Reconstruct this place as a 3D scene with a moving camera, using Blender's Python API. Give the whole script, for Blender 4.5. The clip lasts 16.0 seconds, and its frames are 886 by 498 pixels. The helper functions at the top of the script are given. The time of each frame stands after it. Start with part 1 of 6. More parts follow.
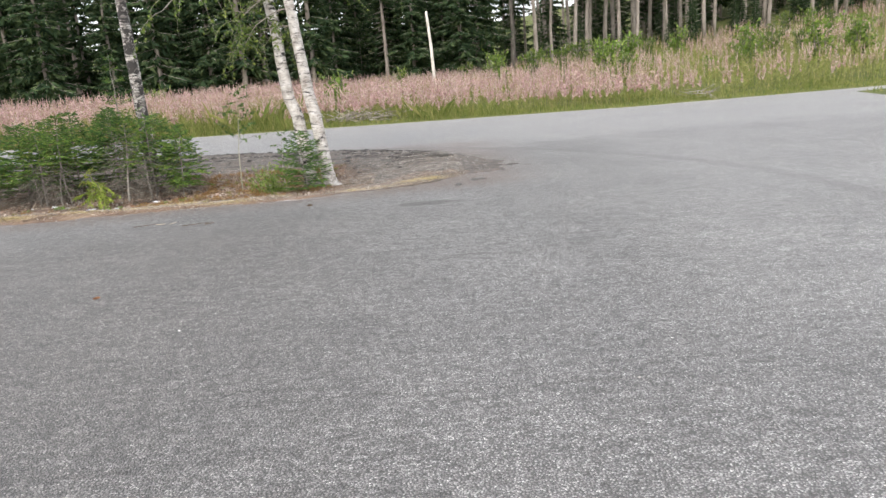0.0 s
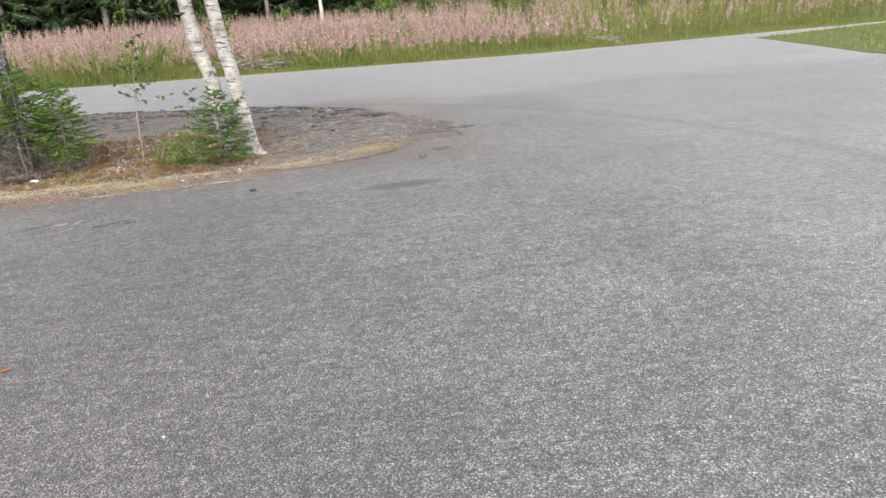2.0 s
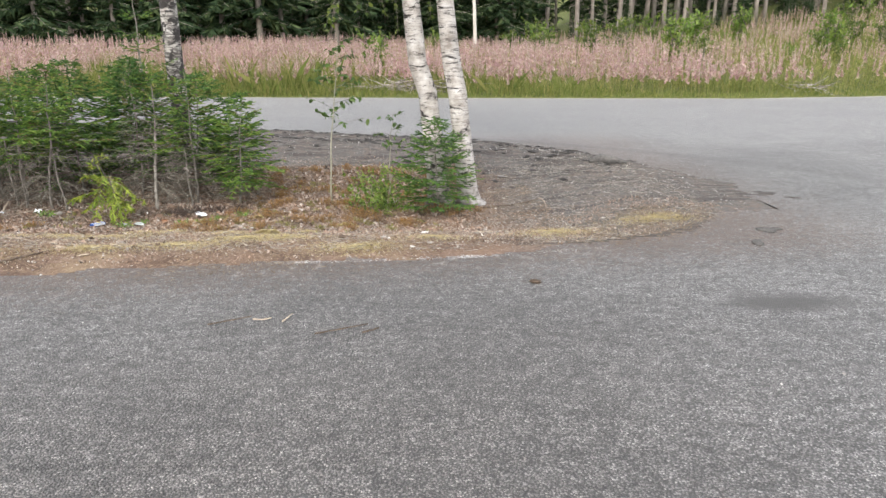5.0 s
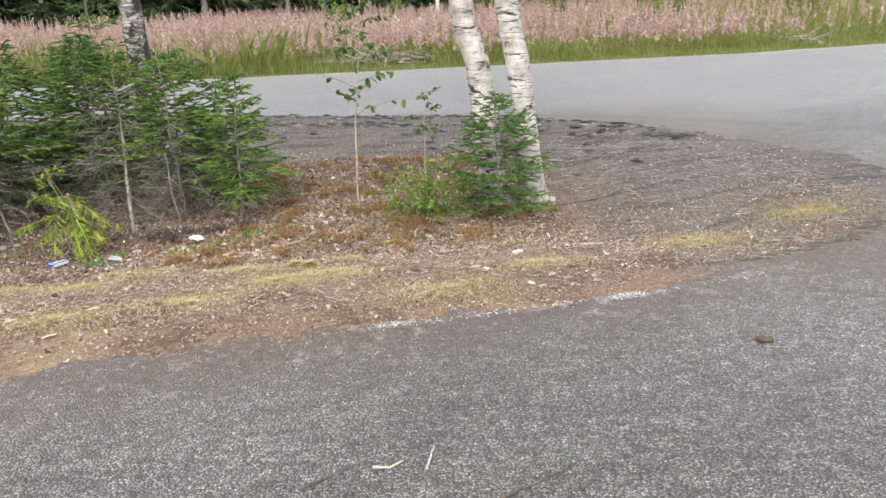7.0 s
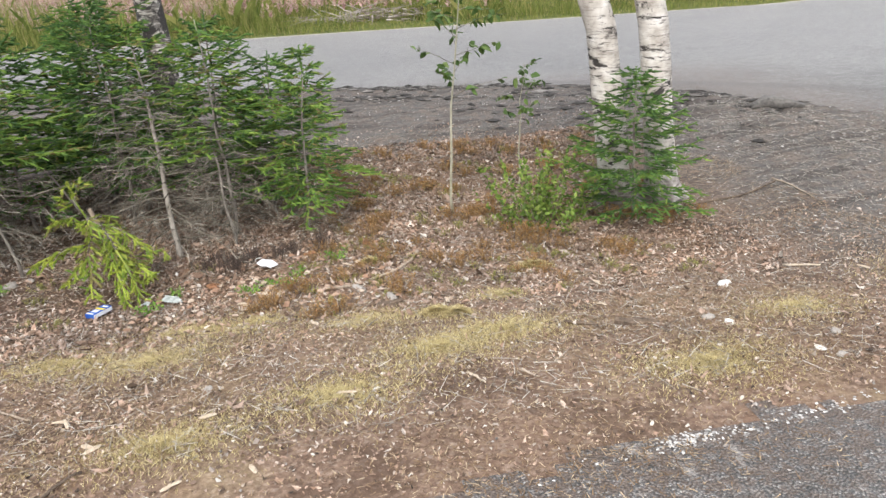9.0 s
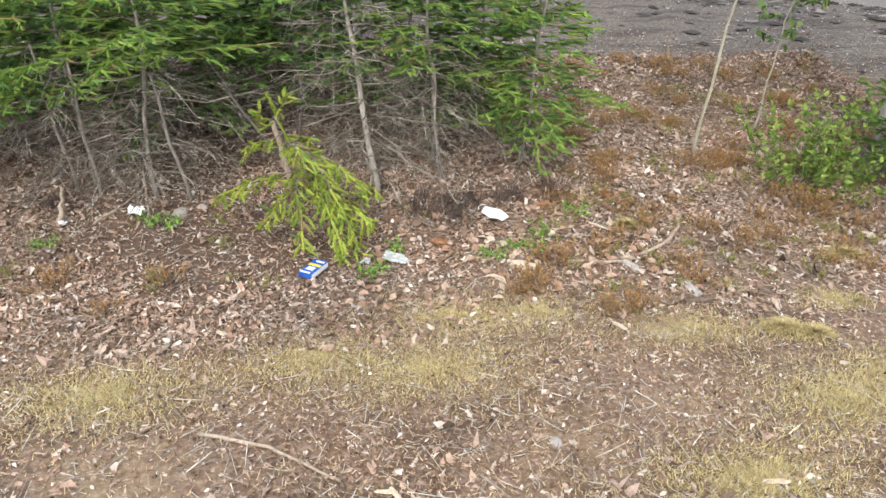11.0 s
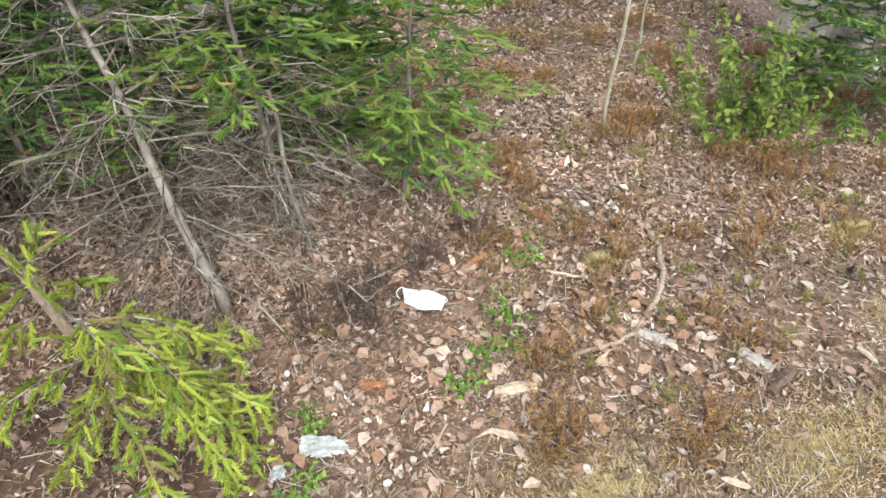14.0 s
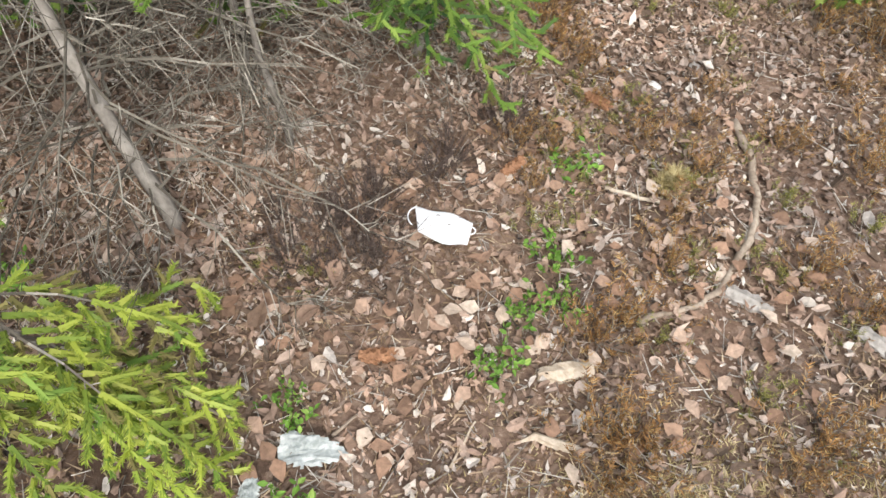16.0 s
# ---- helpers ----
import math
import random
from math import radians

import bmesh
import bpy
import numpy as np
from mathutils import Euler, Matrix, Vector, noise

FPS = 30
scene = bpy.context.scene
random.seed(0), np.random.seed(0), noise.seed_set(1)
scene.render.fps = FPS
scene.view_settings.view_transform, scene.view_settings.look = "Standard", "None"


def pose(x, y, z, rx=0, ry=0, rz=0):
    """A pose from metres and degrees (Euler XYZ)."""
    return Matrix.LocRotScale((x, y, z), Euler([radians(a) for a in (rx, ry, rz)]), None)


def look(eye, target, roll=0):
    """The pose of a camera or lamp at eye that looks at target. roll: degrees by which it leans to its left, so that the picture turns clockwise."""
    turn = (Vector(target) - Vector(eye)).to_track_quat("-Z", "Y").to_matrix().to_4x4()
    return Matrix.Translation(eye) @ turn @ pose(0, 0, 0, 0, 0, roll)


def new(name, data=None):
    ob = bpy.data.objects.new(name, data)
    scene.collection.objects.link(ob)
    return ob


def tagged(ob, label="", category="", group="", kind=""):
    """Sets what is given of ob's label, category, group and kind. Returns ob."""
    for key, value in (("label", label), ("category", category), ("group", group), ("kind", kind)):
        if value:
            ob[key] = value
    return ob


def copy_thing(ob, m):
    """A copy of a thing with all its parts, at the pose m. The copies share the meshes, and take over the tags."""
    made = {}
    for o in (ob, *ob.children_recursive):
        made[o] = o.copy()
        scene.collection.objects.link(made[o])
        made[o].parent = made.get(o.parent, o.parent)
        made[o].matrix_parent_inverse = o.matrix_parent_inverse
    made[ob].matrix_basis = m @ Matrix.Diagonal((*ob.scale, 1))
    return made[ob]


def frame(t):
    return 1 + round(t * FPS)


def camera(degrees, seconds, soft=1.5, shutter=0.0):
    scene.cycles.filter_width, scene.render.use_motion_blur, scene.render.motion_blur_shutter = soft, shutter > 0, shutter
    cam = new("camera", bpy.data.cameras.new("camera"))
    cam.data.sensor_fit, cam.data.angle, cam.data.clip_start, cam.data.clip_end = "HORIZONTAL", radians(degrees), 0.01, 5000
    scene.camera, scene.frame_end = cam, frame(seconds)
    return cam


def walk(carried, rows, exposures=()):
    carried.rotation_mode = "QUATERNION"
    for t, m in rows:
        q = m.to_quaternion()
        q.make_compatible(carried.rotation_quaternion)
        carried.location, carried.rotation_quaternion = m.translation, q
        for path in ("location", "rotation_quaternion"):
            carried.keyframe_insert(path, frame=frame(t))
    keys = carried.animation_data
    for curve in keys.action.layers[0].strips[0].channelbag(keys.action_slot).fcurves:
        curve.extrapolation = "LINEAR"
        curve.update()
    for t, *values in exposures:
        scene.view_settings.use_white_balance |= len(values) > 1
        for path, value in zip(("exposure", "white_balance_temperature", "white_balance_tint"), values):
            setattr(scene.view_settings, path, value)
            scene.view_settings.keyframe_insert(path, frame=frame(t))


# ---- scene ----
cam = camera(64.8, 16.0)
PATH = [
    (0, (-0.101, -0.095, 1.531), (-0.071, 1.85, 1.068), -4.0),
    (0.5, (-0.384, 0.221, 1.599), (-0.216, 2.164, 1.159), -4.0),
    (1, (-0.566, 0.845, 1.534), (-0.544, 2.79, 1.068), -2.6),
    (1.5, (-0.7, 1.222, 1.522), (-0.681, 3.148, 0.982), -3.1),
    (2, (-1.044, 1.471, 1.732), (-0.695, 3.334, 1.094), -3.6),
    (2.5, (-1.234, 2.019, 1.667), (-1.034, 3.888, 0.982), -5.8),
    (3, (-1.362, 2.582, 1.671), (-1.347, 4.48, 1.042), -3.2),
    (3.5, (-1.659, 2.98, 1.709), (-1.335, 4.851, 1.079), -1.2),
    (4, (-1.893, 3.476, 1.695), (-1.768, 5.398, 1.157), -4.5),
    (4.5, (-2.158, 4.001, 1.699), (-2.175, 5.917, 1.127), -2.3),
    (4.7, (-2.268, 4.17, 1.642), (-2.249, 6.093, 1.094), -0.9),
    (6.8, (-3.169, 5.987, 1.525), (-2.898, 7.87, 0.907), -1.0),
    (7, (-3.292, 6.191, 1.51), (-3.102, 8.08, 0.882), -2.4),
    (7.2, (-3.43, 6.301, 1.531), (-3.374, 8.215, 0.952), -3.3),
    (7.5, (-3.568, 6.59, 1.564), (-3.527, 8.504, 0.985), -2.1),
    (8, (-3.735, 6.889, 1.55), (-3.472, 8.775, 0.937), -0.9),
    (8.5, (-4.009, 7.161, 1.608), (-3.5, 8.973, 0.93), -2.1),
    (9, (-4.299, 7.585, 1.583), (-4.0, 9.416, 0.835), -3.1),
    (9.5, (-4.531, 7.939, 1.605), (-4.375, 9.776, 0.829), -2.2),
    (10, (-4.888, 8.202, 1.606), (-4.742, 9.982, 0.708), 0.1),
    (10.2, (-5.012, 8.299, 1.605), (-4.891, 10.062, 0.668), 1.2),
    (12.3, (-5.828, 9.601, 1.545), (-5.424, 11.155, 0.352), 2.2),
    (12.5, (-5.853, 9.733, 1.527), (-5.504, 11.271, 0.298), 0.7),
    (13, (-5.809, 10.119, 1.491), (-5.485, 11.582, 0.165), -1.0),
    (13.5, (-5.637, 10.294, 1.517), (-4.935, 11.652, 0.229), 0.3),
    (14, (-5.605, 10.326, 1.497), (-4.793, 11.661, 0.249), 0.3),
    (14.5, (-5.564, 10.35, 1.463), (-4.789, 11.598, 0.107), -0.5),
    (15, (-5.532, 10.559, 1.469), (-4.651, 11.658, 0.048), 4.7),
    (15.5, (-5.488, 10.749, 1.373), (-4.7, 11.741, -0.174), 5.1),
    (16, (-5.362, 10.985, 1.302), (-4.7, 11.919, -0.337), 6.4),
]
walk(cam, [(t, look(eye, target, roll)) for t, eye, target, roll in PATH], [(0, 0.77), (1.0, 0.77), (2.0, 0.76), (2.5, 0.68), (3.0, 0.64), (3.5, 0.76), (4.5, 0.73), (7.0, 0.78), (7.5, 0.76), (8.5, 0.79), (9.0, 0.74), (9.5, 0.82), (10.0, 0.83), (12.5, 0.83), (13.0, 0.88), (14.5, 0.86), (15.5, 0.78), (16, 0.72)])

# ---- light ----
SUN_EL, SUN_ROT = 48.0, 200.0
world = bpy.data.worlds.new("overcast_sky")
scene.world = world
world.use_nodes = True
wn, wl = world.node_tree.nodes, world.node_tree.links
sky = wn.new("ShaderNodeTexSky")
sky.sky_type, sky.sun_disc = "NISHITA", False
sky.sun_elevation, sky.sun_rotation = radians(SUN_EL), radians(SUN_ROT)
sky.air_density, sky.dust_density, sky.ozone_density = 1.0, 4.0, 1.0
cloud = wn.new("ShaderNodeMixRGB")
cloud.inputs[0].default_value = 0.6
cloud.inputs[2].default_value = (9.2, 9.3, 9.5, 1)
wl.new(sky.outputs[0], cloud.inputs[1])
wl.new(cloud.outputs[0], wn["Background"].inputs[0])
wn["Background"].inputs[1].default_value = 0.15
sun_data = bpy.data.lights.new("sun", "SUN")
sun_data.energy, sun_data.angle, sun_data.color = 1.3, radians(16), (1.0, 0.96, 0.9)
sun = new("sun", sun_data)
sun.matrix_world = look((0, 0, 30), (-math.sin(radians(SUN_ROT)) * 30 / math.tan(radians(SUN_EL)), -math.cos(radians(SUN_ROT)) * 30 / math.tan(radians(SUN_EL)), 0))


# ---- materials ----
def material(name):
    mat = bpy.data.materials.new(name)
    mat.use_nodes = True
    return mat, mat.node_tree.nodes, mat.node_tree.links, mat.node_tree.nodes["Principled BSDF"]


def node(ns, kind, **kw):
    n = ns.new(kind)
    for key, value in kw.items():
        n.inputs[key.replace("_", " ")].default_value = value
    return n


def ramp(ns, stops, mode="LINEAR"):
    n = ns.new("ShaderNodeValToRGB")
    n.color_ramp.interpolation = mode
    e = n.color_ramp.elements
    while len(e) < len(stops):
        e.new(0.5)
    for k, (p, c) in enumerate(stops):
        e[k].position, e[k].color = p, (*c, 1)
    return n


def mix(ns, ls, fac, a, b, mode="MIX"):
    n = ns.new("ShaderNodeMixRGB")
    n.blend_type = mode
    for k, v in enumerate((fac, a, b)):
        if isinstance(v, (int, float)):
            n.inputs[k].default_value = v
        elif isinstance(v, tuple):
            n.inputs[k].default_value = (*v, 1)
        else:
            ls.new(v, n.inputs[k])
    return n.outputs[0]


def calc(ns, ls, op, a, b=0.0, clamp=False):
    n = ns.new("ShaderNodeMath")
    n.operation, n.use_clamp = op, clamp
    for k, v in enumerate((a, b)):
        if isinstance(v, (int, float)):
            n.inputs[k].default_value = v
        else:
            ls.new(v, n.inputs[k])
    return n.outputs[0]


def band(ns, ls, value, lo, hi):
    n = ns.new("ShaderNodeMapRange")
    n.interpolation_type = "SMOOTHSTEP"
    ls.new(value, n.inputs[0])
    n.inputs[1].default_value, n.inputs[2].default_value = lo, hi
    return n.outputs[0]


def bump(ns, ls, bsdf, height, strength, distance):
    b = node(ns, "ShaderNodeBump", Strength=strength, Distance=distance)
    ls.new(height, b.inputs["Height"])
    ls.new(b.outputs[0], bsdf.inputs["Normal"])


def island_mat(name, stops, rough=0.75, through_light=0.0, spec=0.3, blotch=None, per_object=False, patches=0.0):
    """Colour picked per loose piece (leaf, needle, blade) from a ramp, with a fine mottling."""
    mat, ns, ls, bsdf = material(name)
    geo = ns.new("ShaderNodeNewGeometry")
    cr = ramp(ns, stops)
    if per_object:
        geo = ns.new("ShaderNodeObjectInfo")
    ls.new(geo.outputs["Random" if per_object else "Random Per Island"], cr.inputs[0])
    tc = ns.new("ShaderNodeTexCoord")
    nz = node(ns, "ShaderNodeTexNoise", Scale=blotch or 60.0, Detail=3.0)
    ls.new(tc.outputs["Object"], nz.inputs["Vector"])
    shade = ramp(ns, [(0.3, (0.72, 0.72, 0.72)), (0.7, (1.12, 1.12, 1.12))])
    ls.new(nz.outputs[0], shade.inputs[0])
    col = mix(ns, ls, 1.0, cr.outputs[0], shade.outputs[0], "MULTIPLY")
    if patches:
        drift = node(ns, "ShaderNodeTexNoise", Scale=patches, Detail=4.0, Roughness=0.6)
        ls.new(tc.outputs["Object"], drift.inputs["Vector"])
        tint = ramp(ns, [(0.36, (0.68, 0.69, 0.71)), (0.5, (1.0, 1.0, 1.0)), (0.64, (1.2, 1.15, 1.1))])
        ls.new(drift.outputs[0], tint.inputs[0])
        col = mix(ns, ls, 1.0, col, tint.outputs[0], "MULTIPLY")
    ls.new(col, bsdf.inputs["Base Color"])
    bsdf.inputs["Roughness"].default_value = rough
    bsdf.inputs["Specular IOR Level"].default_value = spec
    if through_light:
        tr = ns.new("ShaderNodeBsdfTranslucent")
        ls.new(col, tr.inputs[0])
        mx = ns.new("ShaderNodeMixShader")
        mx.inputs[0].default_value = through_light
        ls.new(bsdf.outputs[0], mx.inputs[1])
        ls.new(tr.outputs[0], mx.inputs[2])
        ls.new(mx.outputs[0], ns["Material Output"].inputs[0])
    return mat


def plain_mat(name, a, b, scale=30.0, rough=0.8, relief=0.3, dist=0.004, stretch=(1, 1, 1), spec=0.3):
    """Two tones mottled at two scales, with relief."""
    mat, ns, ls, bsdf = material(name)
    tc = ns.new("ShaderNodeTexCoord")
    mp = ns.new("ShaderNodeMapping")
    mp.inputs["Scale"].default_value = stretch
    ls.new(tc.outputs["Object"], mp.inputs[0])
    n1 = node(ns, "ShaderNodeTexNoise", Scale=scale, Detail=6.0, Roughness=0.65)
    n2 = node(ns, "ShaderNodeTexNoise", Scale=scale * 0.17, Detail=3.0)
    ls.new(mp.outputs[0], n1.inputs["Vector"])
    ls.new(mp.outputs[0], n2.inputs["Vector"])
    f = calc(ns, ls, "ADD", calc(ns, ls, "MULTIPLY", n1.outputs[0], 0.6), calc(ns, ls, "MULTIPLY", n2.outputs[0], 0.4))
    cr = ramp(ns, [(0.36, a), (0.64, b)])
    ls.new(f, cr.inputs[0])
    ls.new(cr.outputs[0], bsdf.inputs["Base Color"])
    bsdf.inputs["Roughness"].default_value = rough
    bsdf.inputs["Specular IOR Level"].default_value = spec
    bump(ns, ls, bsdf, n1.outputs[0], relief, dist)
    return mat


ARC = (-5.12, 7.42, 9.70)


def asphalt_material():
    mat, ns, ls, bsdf = material("old_asphalt")
    tc = ns.new("ShaderNodeTexCoord")
    P = tc.outputs["Object"]
    vo = node(ns, "ShaderNodeTexVoronoi", Scale=112.0)
    ls.new(P, vo.inputs["Vector"])
    sep = ns.new("ShaderNodeSeparateColor")
    ls.new(vo.outputs["Color"], sep.inputs[0])
    stones = ramp(ns, [(0.0, (0.10, 0.097, 0.095)), (0.4, (0.215, 0.21, 0.206)), (0.75, (0.33, 0.322, 0.314)), (0.92, (0.42, 0.41, 0.4)), (1.0, (0.64, 0.63, 0.61))])
    ls.new(sep.outputs[0], stones.inputs[0])
    gap = band(ns, ls, vo.outputs["Distance"], 0.42, 0.62)
    col = mix(ns, ls, gap, stones.outputs[0], (0.07, 0.068, 0.067))
    coarse = node(ns, "ShaderNodeTexVoronoi", Scale=38.0)
    warp = node(ns, "ShaderNodeTexNoise", Scale=60.0, Detail=2.0)
    ls.new(P, warp.inputs["Vector"])
    ls.new(mix(ns, ls, 0.012, P, warp.outputs["Color"], "ADD"), coarse.inputs["Vector"])
    csep = ns.new("ShaderNodeSeparateColor")
    ls.new(coarse.outputs["Color"], csep.inputs[0])
    clump = ramp(ns, [(0.0, (0.78, 0.78, 0.78)), (0.5, (1.0, 1.0, 1.0)), (1.0, (1.22, 1.22, 1.22))])
    ls.new(csep.outputs[0], clump.inputs[0])
    col = mix(ns, ls, 1.0, col, clump.outputs[0], "MULTIPLY")
    big = node(ns, "ShaderNodeTexNoise", Scale=0.55, Detail=6.0, Roughness=0.6)
    mid = node(ns, "ShaderNodeTexNoise", Scale=7.0, Detail=5.0, Roughness=0.7)
    ls.new(P, big.inputs["Vector"])
    ls.new(P, mid.inputs["Vector"])
    tone = ramp(ns, [(0.32, (0.66, 0.655, 0.655)), (0.68, (1.25, 1.245, 1.24))])
    ls.new(calc(ns, ls, "ADD", calc(ns, ls, "MULTIPLY", big.outputs[0], 0.6), calc(ns, ls, "MULTIPLY", mid.outputs[0], 0.4)), tone.inputs[0])
    col = mix(ns, ls, 1.0, col, tone.outputs[0], "MULTIPLY")
    patch = node(ns, "ShaderNodeTexNoise", Scale=17.0, Detail=4.0, Roughness=0.75)
    ls.new(P, patch.inputs["Vector"])
    blot = ramp(ns, [(0.36, (0.6, 0.59, 0.585)), (0.48, (1.0, 1.0, 1.0)), (0.66, (1.26, 1.26, 1.26))])
    ls.new(patch.outputs[0], blot.inputs[0])
    col = mix(ns, ls, 1.0, col, blot.outputs[0], "MULTIPLY")
    # streaks left by turning wheels
    wmap = ns.new("ShaderNodeMapping")
    wmap.inputs["Rotation"].default_value = (0, 0, radians(-24))
    wmap.inputs["Scale"].default_value = (0.1, 3.6, 1)
    ls.new(P, wmap.inputs[0])
    streak = node(ns, "ShaderNodeTexNoise", Scale=1.6, Detail=5.0, Roughness=0.75)
    ls.new(wmap.outputs[0], streak.inputs["Vector"])
    st = band(ns, ls, streak.outputs[0], 0.56, 0.72)
    col = mix(ns, ls, calc(ns, ls, "MULTIPLY", st, 0.8), col, (0.55, 0.53, 0.52), "MULTIPLY")
    fmap = ns.new("ShaderNodeMapping")
    fmap.inputs["Rotation"].default_value = (0, 0, radians(-9))
    fmap.inputs["Scale"].default_value = (1.3, 7.0, 1)
    ls.new(P, fmap.inputs[0])
    ripple = node(ns, "ShaderNodeTexNoise", Scale=2.6, Detail=6.0, Roughness=0.8)
    ls.new(fmap.outputs[0], ripple.inputs["Vector"])
    rip = ramp(ns, [(0.36, (1.14, 1.14, 1.14)), (0.5, (1.0, 1.0, 1.0)), (0.64, (0.68, 0.675, 0.67))])
    ls.new(ripple.outputs[0], rip.inputs[0])
    col = mix(ns, ls, 1.0, col, rip.outputs[0], "MULTIPLY")
    # brown needles and soil drifted against the planted strip
    xyz = ns.new("ShaderNodeSeparateXYZ")
    ls.new(P, xyz.inputs[0])
    edge = calc(ns, ls, "ADD", xyz.outputs[1], calc(ns, ls, "MULTIPLY", xyz.outputs[0], -0.17))
    near = calc(ns, ls, "MULTIPLY", band(ns, ls, edge, 8.3, 10.0), calc(ns, ls, "SUBTRACT", 1.0, band(ns, ls, xyz.outputs[1], 16.0, 19.0)))
    near = calc(ns, ls, "MULTIPLY", near, calc(ns, ls, "SUBTRACT", 1.0, band(ns, ls, xyz.outputs[0], 0.5, 3.2)))
    dn = node(ns, "ShaderNodeTexNoise", Scale=26.0, Detail=6.0, Roughness=0.8)
    ls.new(P, dn.inputs["Vector"])
    drift = calc(ns, ls, "MULTIPLY", band(ns, ls, calc(ns, ls, "ADD", dn.outputs[0], calc(ns, ls, "MULTIPLY", near, 0.2)), 0.6, 0.72), near)
    col = mix(ns, ls, calc(ns, ls, "MULTIPLY", drift, 0.8), col, (0.13, 0.085, 0.06))
    # worn, soiled broad zone beside the strip, and pale crumbled grit along its edge
    worn = calc(ns, ls, "MULTIPLY", calc(ns, ls, "MULTIPLY", calc(ns, ls, "SUBTRACT", band(ns, ls, edge, -0.5, 4.0), calc(ns, ls, "MULTIPLY", band(ns, ls, edge, 7.4, 9.0), 0.55)), calc(ns, ls, "SUBTRACT", 1.0, band(ns, ls, xyz.outputs[0], -2.6, 0.7))), calc(ns, ls, "SUBTRACT", 1.0, band(ns, ls, xyz.outputs[1], 13.0, 18.0)))
    # this tint also carries the tree shade beside the strip, painted into the colour
    col = mix(ns, ls, calc(ns, ls, "MULTIPLY", worn, 1.0), col, (0.7, 0.675, 0.65), "MULTIPLY")
    grit = calc(ns, ls, "MULTIPLY", band(ns, ls, calc(ns, ls, "SUBTRACT", calc(ns, ls, "MULTIPLY", mid.outputs[0], 1.0), 0.0), 0.56, 0.66), calc(ns, ls, "MULTIPLY", band(ns, ls, edge, 9.3, 9.75), calc(ns, ls, "SUBTRACT", 1.0, band(ns, ls, xyz.outputs[1], 11.0, 12.0))))
    grit = calc(ns, ls, "MULTIPLY", calc(ns, ls, "MULTIPLY", grit, band(ns, ls, dn.outputs[0], 0.42, 0.55)), calc(ns, ls, "SUBTRACT", 1.0, band(ns, ls, xyz.outputs[0], -1.6, -0.6)))
    col = mix(ns, ls, calc(ns, ls, "MULTIPLY", grit, 0.6), col, (0.5, 0.48, 0.45))

    # pale dusty film where fewer wheels pass, with grazing sky sheen painted in
    dusty = calc(ns, ls, "MAXIMUM", band(ns, ls, calc(ns, ls, "ADD", xyz.outputs[1], calc(ns, ls, "MULTIPLY", big.outputs[0], 3.0)), 14.5, 19.0), calc(ns, ls, "MULTIPLY", band(ns, ls, calc(ns, ls, "ADD", xyz.outputs[0], calc(ns, ls, "MULTIPLY", big.outputs[0], 2.0)), 1.5, 6.0), 0.55))
    col = mix(ns, ls, calc(ns, ls, "MULTIPLY", dusty, calc(ns, ls, "ADD", 0.1, calc(ns, ls, "MULTIPLY", mid.outputs[0], 0.45))), col, (0.47, 0.465, 0.46))

    # dark scuffed patch and a long curved wheel mark
    def ring(cx, cy, radius, hi, sx=1.0, sy=1.0):
        dx = calc(ns, ls, "MULTIPLY", calc(ns, ls, "SUBTRACT", xyz.outputs[0], cx), sx)
        dy = calc(ns, ls, "MULTIPLY", calc(ns, ls, "SUBTRACT", xyz.outputs[1], cy), sy)
        far = calc(ns, ls, "SQRT", calc(ns, ls, "ADD", calc(ns, ls, "MULTIPLY", dx, dx), calc(ns, ls, "MULTIPLY", dy, dy)))
        off = calc(ns, ls, "ABSOLUTE", calc(ns, ls, "SUBTRACT", far, radius))
        return calc(ns, ls, "SUBTRACT", 1.0, band(ns, ls, calc(ns, ls, "ADD", off, calc(ns, ls, "MULTIPLY", mid.outputs[0], hi)), hi * 0.75, hi * 1.5))

    col = mix(ns, ls, calc(ns, ls, "MULTIPLY", ring(-0.1, 8.4, 0.0, 0.36, 0.62, 1.7), 0.95), col, (0.06, 0.055, 0.052))
    col = mix(ns, ls, calc(ns, ls, "MULTIPLY", ring(ARC[0], ARC[1], ARC[2], 0.22), 0.3), col, (0.09, 0.085, 0.082))
    ls.new(col, bsdf.inputs["Base Color"])
    bsdf.inputs["Roughness"].default_value = 0.55
    bsdf.inputs["Specular IOR Level"].default_value = 0.9
    h = calc(ns, ls, "SUBTRACT", calc(ns, ls, "MULTIPLY", sep.outputs[1], 0.5), vo.outputs["Distance"])
    bump(ns, ls, bsdf, h, 1.0, 0.012)
    return mat


